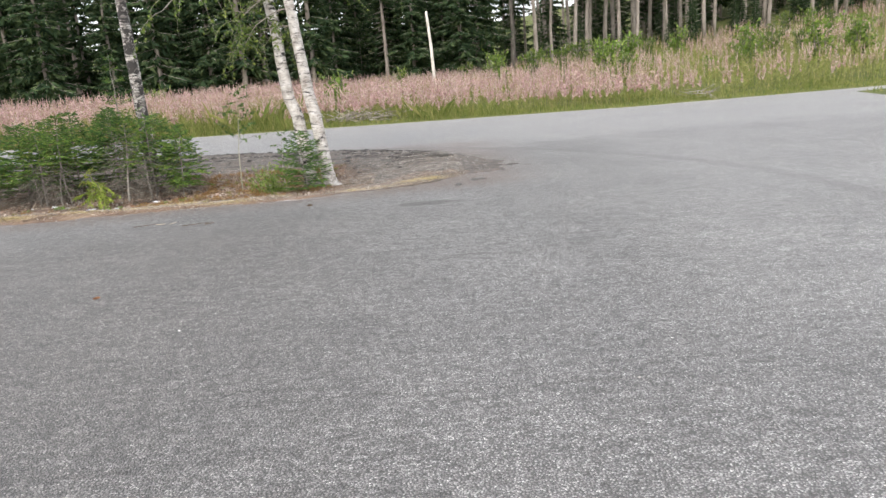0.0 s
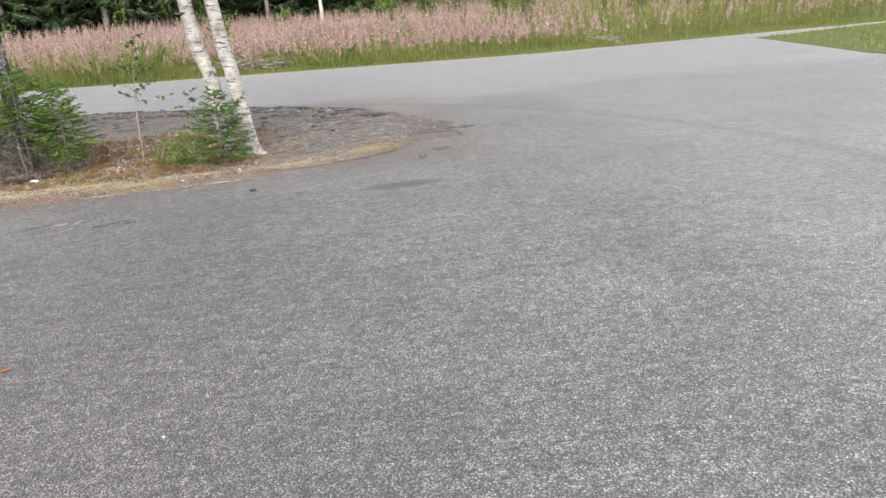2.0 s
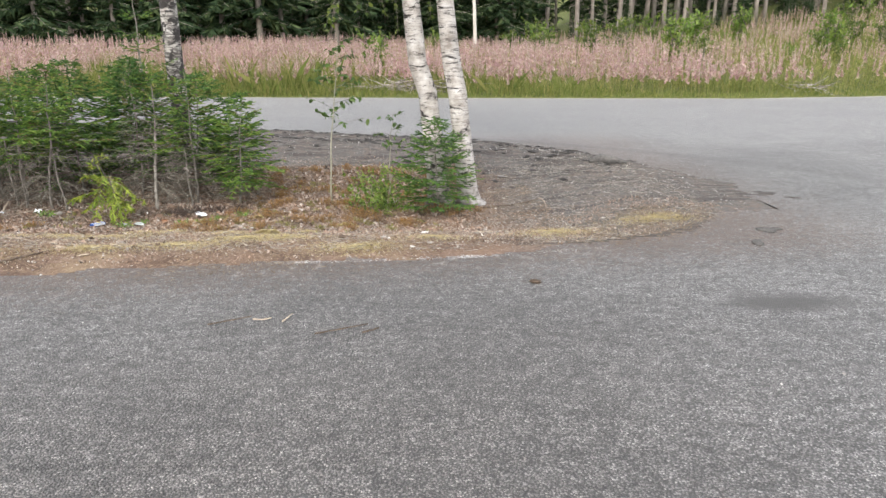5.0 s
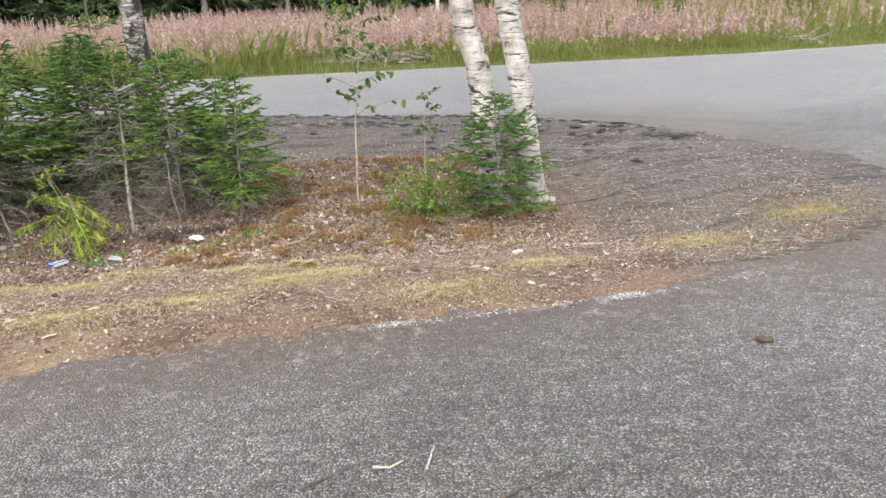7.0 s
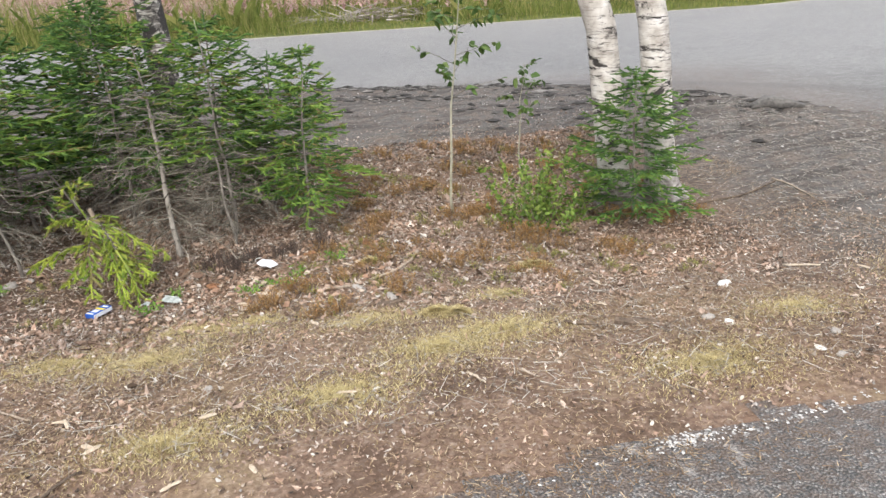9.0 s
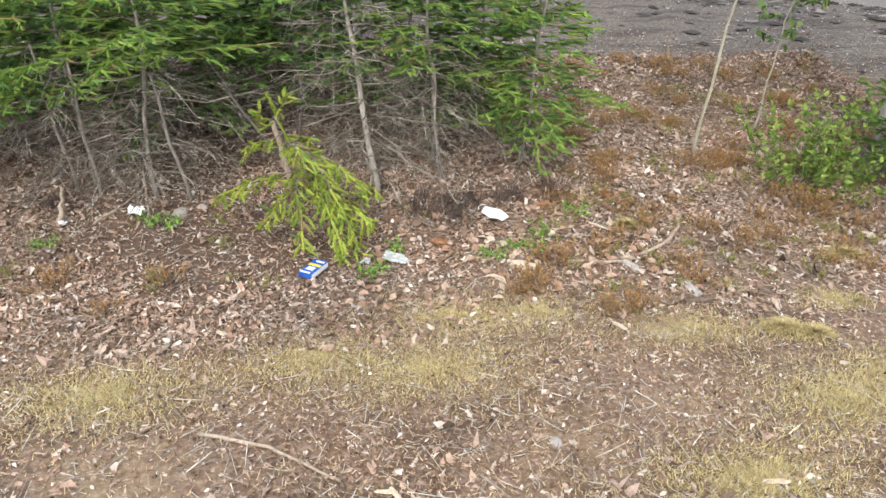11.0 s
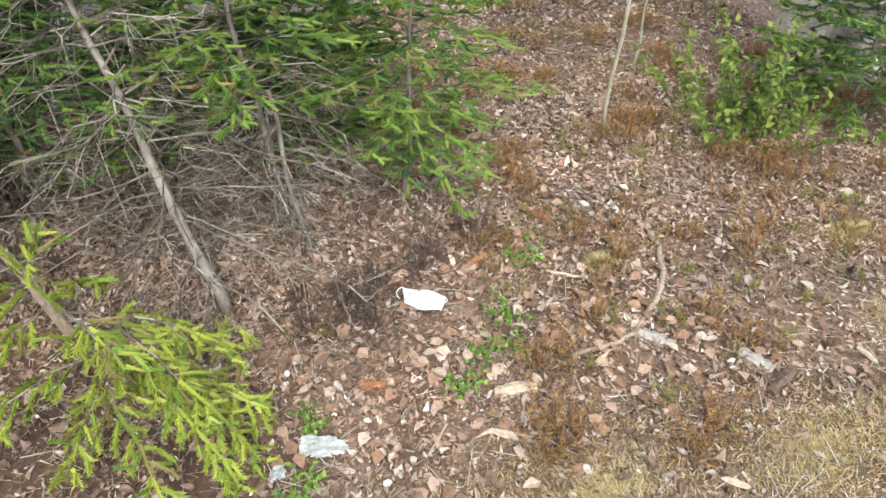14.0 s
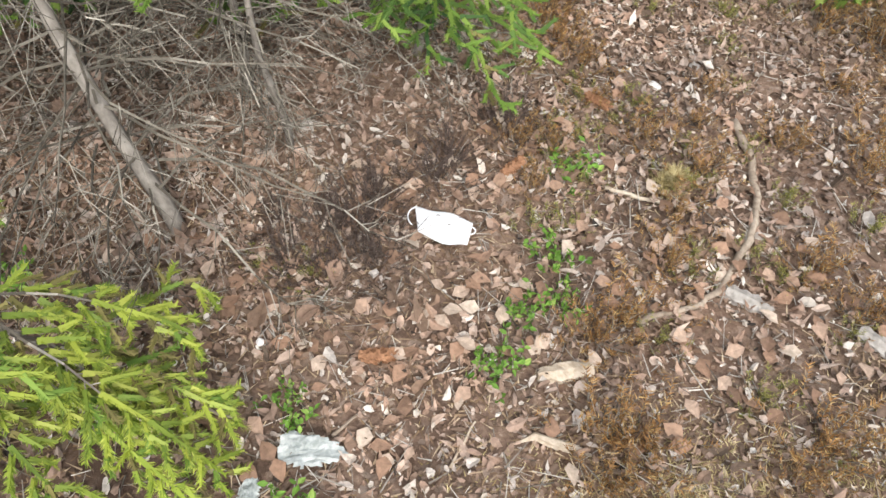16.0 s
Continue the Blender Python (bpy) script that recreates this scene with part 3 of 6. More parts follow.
def sheet(xs, ys, keep=None, lift=0.0, rim=0.0, to_edge=False):
    geo = Geo()
    X, Y = np.meshgrid(xs, ys, indexing="ij")
    if to_edge:
        Y = np.where(Y > 20, 20 + (far_edge(X) - 20) * (Y - 20) / (ys[-1] - 20), Y)
    V = np.stack([X, Y, height(X, Y) + lift + rim * smooth01(-0.3, 0.0, inside_strip(X, Y))], -1).reshape(-1, 3)
    i, j = np.meshgrid(np.arange(len(xs) - 1), np.arange(len(ys) - 1), indexing="ij")
    q = np.stack([i * len(ys) + j, (i + 1) * len(ys) + j, (i + 1) * len(ys) + j + 1, i * len(ys) + j + 1], -1).reshape(-1, 4)
    if keep is not None:
        c = V[q].mean(1)
        q = q[keep(c[:, 0], c[:, 1])]
    return geo.add(V, q)


def paved(x, y):
    ragged = 0.09 * waves(x, y, 3.0, 8) + 0.05 * waves(x, y, 14.0, 9)
    tip = 0.5 * smooth01(-2, 1.0, x) * waves(x, y, 3.2, 10)
    return (inside_strip(x, y) + ragged + tip < 0) & (x < 45) & (x > -50) & (y > -30)


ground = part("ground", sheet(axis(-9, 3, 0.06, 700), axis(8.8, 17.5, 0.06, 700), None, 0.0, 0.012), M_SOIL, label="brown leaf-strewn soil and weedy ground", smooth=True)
tagged(ground, category="ground", kind="structure")
road_lines = axis(8.6, 18, 0.05, 60)
road = part("road", sheet(axis(-9, 3, 0.05, 60), np.r_[road_lines[road_lines < 20], np.linspace(20, 26.3, 30)], paved, 0.014, 0.0, True), M_ASPHALT, label="worn pale grey asphalt of a parking area", smooth=True)
tagged(road, category="road", kind="structure")


gx = np.r_[np.linspace(13.3, 20, 90), np.linspace(20.6, 45, 40)]
gtop = np.minimum(18.5 + (gx - 13.6) / 0.33, 26.6 + (gx - 16.6) * 0.4) + 0.06 * waves(gx, gx * 0, 1.7, 14)
GX, GT = np.meshgrid(gx, np.linspace(0, 1, 30), indexing="ij")
GY = 12 + (gtop[:, None] - 12) * GT
i_, j_ = np.meshgrid(np.arange(len(gx) - 1), np.arange(29), indexing="ij")
geo = Geo().add(np.stack([GX, GY, height(GX, GY) + 0.03 - 0.02 * (GT > 0.99)], -1).reshape(-1, 3), np.stack([i_ * 30 + j_, (i_ + 1) * 30 + j_, (i_ + 1) * 30 + j_ + 1, i_ * 30 + j_ + 1], -1).reshape(-1, 4))
tagged(part("verge", geo, M_SOIL, None, "short grassy verge beside the asphalt", True), category="verge", kind="structure")

xs = np.linspace(-48, 44, 700)
wobble = 0.07 * waves(xs, xs * 0, 2.5, 11)
rows_ = [np.c_[xs, far_edge(xs) + o, height(xs, far_edge(xs) + np.maximum(o, 0)) + z] for o, z in ((-0.06 + 0 * xs, 0.019), (0.12 + wobble * 0.5, 0.02), (0.24 + wobble, 0.008))]
i_ = np.arange(len(xs) - 1)
geo = Geo().add(np.concatenate(rows_), np.concatenate([np.stack([a * 700 + i_, a * 700 + i_ + 1, (a + 1) * 700 + i_ + 1, (a + 1) * 700 + i_], 1) for a in (0, 1)]))
tagged(part("road_shoulder", geo, plain_mat("pale_dust", (0.34, 0.3, 0.25), (0.6, 0.56, 0.5), 8.0), None, "pale dusty gravel shoulder along the asphalt"), category="shoulder", kind="structure")


def on_ground(x, y, lift=0.0):
    return (x, y, float(height(x, y)) + lift + 0.012 * float(smooth01(-0.3, 0.0, inside_strip(x, y))))


# ---- young spruces ----
def spruce(name, place, tall, spread, label, bare=0.35, lean=(0, 0), young=False, seed=1, whorl=0.1, arms=8, density=1.0, droop=0.35, dead=1.0, fine=480, broad=0.0042, needle=0.016, browned=0.05, tones=(0.3, 0.58), girth=0.0):
    """A young spruce: trunk, dead twiggy lower limbs, live limbs with needles."""
    r = np.random.default_rng(seed)
    top = thing(name, place, label, "spruce", "young spruces in the strip")
    trunk, dry, wood, green = Geo(), Geo(), Geo(), Geo()
    zs = np.linspace(-0.04, tall, 14)
    bend = np.cumsum(r.normal(size=(14, 2)) * 0.006 * tall, axis=0)
    line = np.c_[lean[0] * zs + bend[:, 0], lean[1] * zs + bend[:, 1], zs]
    r0 = 0.003 + 0.0082 * tall + girth
    tube(trunk, line, np.linspace(r0, 0.003, 14), 7, 0, 0.08)
    at = lambda z: np.array([np.interp(z, zs, line[:, 0]), np.interp(z, zs, line[:, 1]), z])  # noqa: E731
    tw_a, tw_b, dr = [], [], []
    z = 0.06 * tall + 0.03
    while z < tall * 0.985:
        live = z > bare * tall * r.uniform(0.75, 1.25)
        rel = (z - 0.0) / tall
        reach = spread * (1 - rel) ** 0.75 * (0.75 + 0.5 * min(rel * 3, 1)) + 0.05
        n = arms + int(r.integers(-1, 2))
        if not live:
            n = int(n * dead * 0.75)
            reach *= 0.85
        ph = r.uniform(0, 6.28)
        for k in range(max(n, 0)):
            ang = ph + k * 6.283 / max(n, 1) + r.normal() * 0.25
            ln = reach * r.uniform(0.6, 1.1)
            out = np.array([math.cos(ang), math.sin(ang), 0])
            p0 = at(z + r.uniform(-0.03, 0.03))
            s = np.linspace(0, 1, 7)
            rise = (0.45 * rel + 0.05) * ln
            sag = droop * ln * (1.1 - rel)
            pts = p0 + out * (s * ln)[:, None] + np.outer(rise * s - sag * s ** 1.8 + 0.1 * ln * s ** 4, [0, 0, 1]) + np.cumsum(r.normal(size=(7, 3)) * (0.014 if live else 0.035) * ln, 0)
            pts[:, 2] = np.maximum(pts[:, 2], 0.02 + r.uniform(0, 0.04))
            g = wood if live else dry
            rr = np.linspace(0.0015 + 0.002 * ln, 0.0008, 7) * (1 if live else 1.6)
            sticks(g, pts[:-1], pts[1:], rr[:-1], rr[1:])
            cross = np.array([-out[1], out[0], 0])
            m = max(int(ln / 0.058 * density), 4)
            for q in range(m):
                f = r.uniform(0.12, 1.0) if not live else 0.18 + 0.82 * (q + 0.5) / m
                base = np.array([np.interp(f, s, pts[:, c]) for c in range(3)])
                hand = 1 if q % 2 else -1
                l2 = (0.05 + 0.34 * ln * (1 - f)) * r.uniform(0.6, 1.2)
                dirv = unit(out * r.uniform(0.5, 0.9) + hand * cross * r.uniform(0.5, 1.0) + np.array([0, 0, r.uniform(-0.28, 0.05) if live else r.uniform(-0.6, 0.2)]))
                e1 = base + dirv * l2 * 0.55
                e2 = e1 + unit(dirv + out * 0.3 + np.array([0, 0, -0.22])) * l2 * 0.45
                if live:
                    tw_a += [base, e1]
                    tw_b += [e1, e2]
                    wing = np.cross(dirv, [0, 0, 1])
                    for h3 in range(int(l2 / 0.045)):
                        u3 = (h3 + r.uniform(0.3, 1.0)) * 0.045 / l2
                        mid = base + (e1 - base) * u3 / 0.55 if u3 < 0.55 else e1 + (e2 - e1) * min((u3 - 0.55) / 0.45, 1)
                        tw_a.append(mid)
                        tw_b.append(mid + unit(dirv * 0.9 + (1 if h3 % 2 else -1) * wing * r.uniform(0.6, 1.1) + np.array([0, 0, r.uniform(-0.15, 0.3)])) * r.uniform(0.035, 0.07))
                else:
                    dr += [(base, e1, 0.0016), (e1, e2 + r.normal(size=3) * 0.03, 0.0012)]
                    for _ in range(2):
                        mid = base + (e2 - base) * r.uniform(0.2, 0.9)
                        dr.append((mid, mid + (dirv + r.normal(size=3) * 0.6 + [0, 0, -0.3]) * l2 * 0.6, 0.001))
            if live:
                tw_a += [pts[3], pts[4], pts[5]]
                tw_b += [pts[4], pts[5], pts[6]]
        z += whorl * r.uniform(0.75, 1.25) * (0.6 if not live else 1)
    tw_a.append(at(tall * 0.9))
    tw_b.append(at(tall) + np.array([0, 0, 0.03]))
    tw_a, tw_b = np.array(tw_a), np.array(tw_b)
    sticks(wood, tw_a, tw_b, 0.0011, 0.0007)
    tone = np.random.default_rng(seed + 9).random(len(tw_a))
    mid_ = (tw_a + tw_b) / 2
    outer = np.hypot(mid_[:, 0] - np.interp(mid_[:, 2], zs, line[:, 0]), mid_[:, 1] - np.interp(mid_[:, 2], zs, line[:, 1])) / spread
    # random tone, raised with distance from the trunk so outer shoots are lighter
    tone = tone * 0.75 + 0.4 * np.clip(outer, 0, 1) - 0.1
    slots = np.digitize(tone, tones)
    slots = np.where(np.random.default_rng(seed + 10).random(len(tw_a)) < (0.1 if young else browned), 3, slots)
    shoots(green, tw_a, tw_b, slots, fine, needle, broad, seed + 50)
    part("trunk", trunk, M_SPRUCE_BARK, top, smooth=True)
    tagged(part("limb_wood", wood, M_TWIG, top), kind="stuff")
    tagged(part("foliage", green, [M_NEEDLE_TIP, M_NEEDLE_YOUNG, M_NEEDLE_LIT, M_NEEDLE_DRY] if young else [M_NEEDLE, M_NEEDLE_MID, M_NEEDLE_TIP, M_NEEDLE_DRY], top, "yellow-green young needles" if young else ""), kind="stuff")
    if dr:
        sticks(dry, [d[0] for d in dr], [d[1] for d in dr], [d[2] for d in dr], [d[2] * 0.6 for d in dr])
    if dry.n:
        tagged(part("deadwood", dry, M_TWIG, top, "bare grey dead twigs"), kind="stuff")
    return top


SPRUCES = [
    # x, y, height, spread, bare share, lean, seed
    (-5.34, 12.15, 1.5, 0.8, 0.8, (-0.2, 0.7), 11), (-5.0, 12.55, 1.5, 0.58, 0.52, (-0.03, 0.06), 12), (-4.50, 12.5, 1.25, 0.52, 0.2, (0.02, 0.0), 13),
    (-6.50, 12.22, 1.55, 0.72, 0.42, (0.02, 0.12), 14), (-6.85, 12.40, 1.45, 0.72, 0.38, (-0.05, 0.05), 15), (-5.8, 13.0, 1.62, 0.75, 0.38, (0.0, 0.0), 16),
    (-6.55, 13.1, 1.62, 0.80, 0.2, (0.02, 0), 17), (-5.15, 13.05, 1.5, 0.72, 0.2, (0.04, 0), 18), (-7.35, 12.75, 1.45, 0.80, 0.26, (-0.03, 0), 19),
    (-7.25, 13.6, 1.4, 0.75, 0.15, (0, 0), 20), (-8.15, 13.05, 1.0, 0.8, 0.2, (0, 0), 21), (-4.72, 12.95, 1.2, 0.6, 0.15, (0.05, 0), 22), (-6.05, 13.5, 1.5, 0.8, 0.15, (0, 0), 23), (-7.75, 12.4, 1.1, 0.7, 0.3, (-0.1, 0), 24)]
for sx, sy, tall, spread_, bare_, lean_, sd in SPRUCES:
    near_ = sy < 12.6
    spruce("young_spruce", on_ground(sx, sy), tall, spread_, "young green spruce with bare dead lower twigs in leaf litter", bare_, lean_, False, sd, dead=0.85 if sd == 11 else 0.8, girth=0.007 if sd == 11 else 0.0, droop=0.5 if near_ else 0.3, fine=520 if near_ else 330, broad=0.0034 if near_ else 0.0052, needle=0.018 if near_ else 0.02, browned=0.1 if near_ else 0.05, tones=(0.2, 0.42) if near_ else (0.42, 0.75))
spruce("slender_spruce", on_ground(-6.0, 13.82), 2.55, 0.55, "slender sparse young spruce beside the birch trunk", 0.3, (0.02, 0), False, 33, 0.2, 5, 0.8, 0.2, 0.6, 420, 0.005)


def drooping_seedling(place):
    """A crooked spruce seedling: a leaning leader and a few long limbs with hanging sprays."""
    r = np.random.default_rng(34)
    top = thing("spruce_seedling", place, "small yellow-green spruce with drooping branches over the litter", "spruce", "young spruces in the strip")
    trunk, wood, green = Geo(), Geo(), Geo()
    t = np.linspace(0, 1, 9)
    stem = np.c_[-0.2 * t ** 1.4, 0.03 * t, 0.6 * t - 0.03]
    tube(trunk, stem, np.linspace(0.009, 0.003, 9), 7, 0, 0.08)
    a, b = [], []

    def spray(p0, d, ln, sag, fingers=1.0):
        d = unit(np.array(d, float))
        s = np.linspace(0, 1, 9)
        pts = p0 + d * (s * ln)[:, None] + np.outer(-sag * ln * s ** 2, [0, 0, 1]) + np.cumsum(r.normal(size=(9, 3)) * 0.008, 0)
        pts[:, 2] = np.maximum(pts[:, 2], 0.02)
        rr = np.linspace(0.0035, 0.001, 9)
        sticks(wood, pts[:-1], pts[1:], rr[:-1], rr[1:])
        m = int(ln / 0.022 * fingers)
        for q in range(m):
            f = 0.25 + 0.75 * (q + r.random()) / m
            base = np.array([np.interp(f, s, pts[:, c]) for c in range(3)])
            way = unit(np.array([np.interp(min(f + 0.1, 1), s, pts[:, c]) for c in range(3)]) - np.array([np.interp(f - 0.1, s, pts[:, c]) for c in range(3)]))
            side = unit(np.cross(way, [0, 0, 1.0])) * (1 if q % 2 else -1)
            l2 = r.uniform(0.05, 0.13) * (1.15 - 0.6 * f)
            e = base + unit(way * 0.8 + side * r.uniform(0.5, 1.0) + [0, 0, r.uniform(-0.7, -0.05)]) * l2
            sticks(wood, [base], [e], 0.0012, 0.0008)
            a.append(base + (e - base) * 0.15)
            b.append(e)
            for _ in range(2):
                g = base + (e - base) * r.uniform(0.3, 0.9)
                a.append(g)
                b.append(g + unit((e - base) / l2 + r.normal(size=3) * 0.55 + [0, 0, -0.25]) * r.uniform(0.03, 0.055))
        a.extend(pts[5:-1])
        b.extend(pts[6:])

    at = lambda f: np.array([np.interp(f, t, stem[:, c]) for c in range(3)])  # noqa: E731
    for f, d, ln, sag, fingers in (
            (0.5, (-1, -0.1, 0.15), 0.42, 0.4, 0.9), (0.8, (0.7, -0.85, 0.25), 0.5, 0.95, 1.2), (0.72, (1.0, -0.35, 0.25), 0.4, 0.7, 1.0), (0.6, (0.35, -1, 0.2), 0.46, 0.75, 1.2),
            (0.85, (-0.7, -0.4, 0.3), 0.2, 0.4, 1.0), (0.4, (0.75, -0.8, 0.1), 0.4, 0.3, 1.1), (0.95, (0.3, -0.2, 0.8), 0.15, 0.2, 1.0), (0.96, (-0.5, 0.2, 0.7), 0.14, 0.2, 1.0), (0.3, (1, 0.1, 0.15), 0.3, 0.1, 0.3), (0.7, (0.2, 0.9, 0.3), 0.3, 0.6, 0.8), (0.66, (0.05, -1, 0.3), 0.42, 0.9, 1.0), (0.78, (0.3, -0.6, 0.45), 0.3, 0.6, 1.1), (0.5, (0.5, -0.6, 0.2), 0.36, 0.45, 1.0), (0.45, (-0.6, -0.8, 0.1), 0.3, 0.4, 0.8)):
        spray(at(f), d, ln, sag, fingers)
    a.append(at(0.8))
    b.append(at(1.0) + [-0.01, 0, 0.05])
    tone = np.digitize(r.random(len(a)), (0.1, 0.5, 0.84))
    shoots(green, a, b, tone, 720, 0.0165, 0.0034, 60)
    part("trunk", trunk, M_SPRUCE_BARK, top, smooth=True)
    tagged(part("limb_wood", wood, M_TWIG, top), kind="stuff")
    tagged(part("foliage", green, [M_NEEDLE_TIP, M_NEEDLE_YOUNG, M_NEEDLE_LIT, M_NEEDLE_DRY], top, "yellow-green young needles"), kind="stuff")


drooping_seedling(on_ground(-5.61, 11.86))
spruce("small_spruce", on_ground(-2.19, 12.0), 1.02, 0.54, "small dense dark green spruce beside the birch foot", 0.05, (-0.04, 0), False, 32, 0.085, 7, 1.2, 0.15, 1.0, 480, 0.0046, 0.017, 0.0, (0.38, 0.74))


# ---- birches ----
def limb(geo, p0, d, ln, rad, r, gravity=-0.3, seg=6):
    pts = [np.array(p0, float)]
    d = unit(np.array(d, float))
    for _ in range(seg):
        d = unit(d + r.normal(size=3) * 0.12 + np.array([0, 0, gravity]) / seg)
        pts.append(pts[-1] + d * ln / seg)
    pts = np.array(pts)
    rr = np.linspace(rad, rad * 0.25, seg + 1)
    sticks(geo, pts[:-1], pts[1:], rr[:-1], rr[1:])
    return pts


def birch(name, stems, tall, label, crown_from, seed, bark=None, low=()):
    """A birch of one or more stems: (foot, lean, radius). Placed at the first foot."""
    r = np.random.default_rng(seed)
    fx, fy = stems[0][0]
    top = thing(name, on_ground(fx, fy), label, "birch")
    z0 = float(height(fx, fy))
    for (x, y), lean, rad in stems:
        trunk, wood, green = Geo(), Geo(), Geo()
        zs = np.r_[-0.1, 0.0, 0.06, 0.15, np.linspace(0.3, tall, 34)]
        wob = np.cumsum(r.normal(size=(38, 2)) * 0.014, 0)
        wob[:8] *= 0.2
        line = np.c_[x - fx + lean[0] * zs + wob[:, 0], y - fy + lean[1] * zs + wob[:, 1], zs + float(height(x, y)) - z0]
        flare = rad * (1 + 0.75 * np.exp(-np.maximum(zs, 0) / 0.07)) * (1 - 0.9 * np.clip(zs / tall, 0, 1))
        tube(trunk, line, flare, 18, 0, 0.025)
        p, d = [], []
        for k in range(26):
            z = crown_from + (tall - crown_from) * k / 26 * r.uniform(0.9, 1.05)
            ang = r.uniform(0, 6.28)
            b0 = np.array([np.interp(z, zs, line[:, c]) for c in range(3)])
            ln = (tall - z) * 0.28 + 0.7
            pts = limb(wood, b0, (math.cos(ang), math.sin(ang), 0.55), ln, 0.03, r, -0.9)
            for _ in range(9):
                f = r.integers(2, 7)
                tp = limb(wood, pts[f], r.normal(size=3) * [1, 1, 0.4], r.uniform(0.5, 1.1), 0.005, r, -1.6)
                for q in range(26):
                    u = r.uniform(0.1, 1) * 6
                    i = min(int(u), 5)
                    p.append(tp[i] + (tp[i + 1] - tp[i]) * (u - i))
                    d.append(r.normal(size=3) * [1, 1, 0.6] + [0, 0, -0.6])
        if low:
            for zz, lx in low:
                b0 = np.array([np.interp(zz, zs, line[:, c]) for c in range(3)])
                pts = limb(wood, b0, (lx, -0.2, 0.1), 1.0, 0.014, r, -1.0)
                for _ in range(16):
                    f = r.integers(1, 7)
                    tp = limb(wood, pts[f], r.normal(size=3) * [0.7, 0.7, 0.3] + [lx * 0.3, 0, 0], r.uniform(0.4, 0.9), 0.004, r, -2.2)
                    for q in range(24):
                        u = r.uniform(0.1, 1) * 6
                        i = min(int(u), 5)
                        p.append(tp[i] + (tp[i + 1] - tp[i]) * (u - i))
                        d.append(r.normal(size=3) * [1, 1, 0.6] + [0, 0, -0.6])
            low = ()
        leaves(green, p, d, 0.055, seed=seed + 3, ratio=0.75)
        part("trunk", trunk, bark or M_BIRCH, top, smooth=True)
        tagged(part("branch_wood", wood, M_DARK_BARK, top), kind="stuff")
        tagged(part("crown", green, M_LEAF, top, "small green hanging leaves"), kind="stuff")
    return top


birch("double_birch", [((-1.81, 12.3), (-0.112, 0.01), 0.114), ((-2.14, 12.38), (-0.105, 0.06), 0.118)], 11.0, "two-stemmed leaning white birch with black bark marks", 3.6, 41, None, ((2.75, -0.9), (3.05, -0.7), (3.35, -1.0), (3.7, -0.8)))
birch("birch", [((-5.55, 14.05), (-0.045, 0.02), 0.125)], 12.0, "single white birch with dark rough bark behind spruces", 4.6, 42, M_BIRCH_DARK)


# ---- field of fireweed, verge, bushes ----
def scatter(n, x0, x1, y0, y1, keep, seed):
    r = np.random.default_rng(seed)
    x, y = r.uniform(x0, x1, n), r.uniform(y0, y1, n)
    k = keep(x, y, r)
    return x[k], y[k]


def verge_grass():
    geo = Geo()
    r = np.random.default_rng(61)
    x, y = scatter(150000, -30, 40, 26, 33, lambda x, y, r: (y > far_edge(x) + 0.15) & (r.random(len(x)) < np.exp(-(y - far_edge(x)) / 2.6)), 62)
    tuss = smooth01(-0.1, 0.5, waves(x, y, 0.9, 63) + 0.5 * np.exp(-((x + 5) / 4) ** 2)) * smooth01(0.5, 1.4, y - far_edge(x))
    z = height(x, y)
    h = (0.1 + 0.75 * tuss * (0.6 + 0.85 * np.exp(-((x + 9) / 7) ** 2) - 0.25 * smooth01(4, 12, x))) * r.uniform(0.5, 1.35, len(x)) * (0.35 + 0.65 * smooth01(0.1, 0.9, y - far_edge(x)))
    ang = r.uniform(0, 6.28, len(x))
    w = 0.004 + 0.006 * r.random(len(x))
    lean = r.normal(size=(len(x), 2)) * 0.38 * h[:, None]
    p = np.c_[x, y, z]
    side = np.c_[np.cos(ang), np.sin(ang), 0 * ang] * w[:, None]
    mid = p + np.c_[lean * 0.4, h * 0.6]
    tip = p + np.c_[lean, h]
    v = np.stack([p - side, p + side, mid + side * 0.7, tip, mid - side * 0.7], 1)
    geo.add(v.reshape(-1, 3), np.arange(len(x))[:, None] * 5 + np.arange(5))
    x, y = scatter(9000, 14, 40, 15, 33, lambda x, y, r: (x > 13.8 + (np.maximum(y, 17.5) - 18.5) * 0.33) & (y < 26.4 + (x - 16.6) * 0.4), 64)
    p = np.c_[x, y, height(x, y)]
    ang = r.uniform(0, 6.28, len(x))
    side = np.c_[np.cos(ang), np.sin(ang), 0 * ang] * 0.02
    tip = p + np.c_[r.normal(size=(len(x), 2)) * 0.05, r.uniform(0.06, 0.2, len(x))]
    geo.add(np.stack([p - side, p + side, tip], 1).reshape(-1, 3), np.arange(len(x))[:, None] * 3 + np.arange(3))
    tagged(part("verge_grass", geo, M_GRASS), "long green and straw-coloured grass along the asphalt", "grass", kind="stuff")


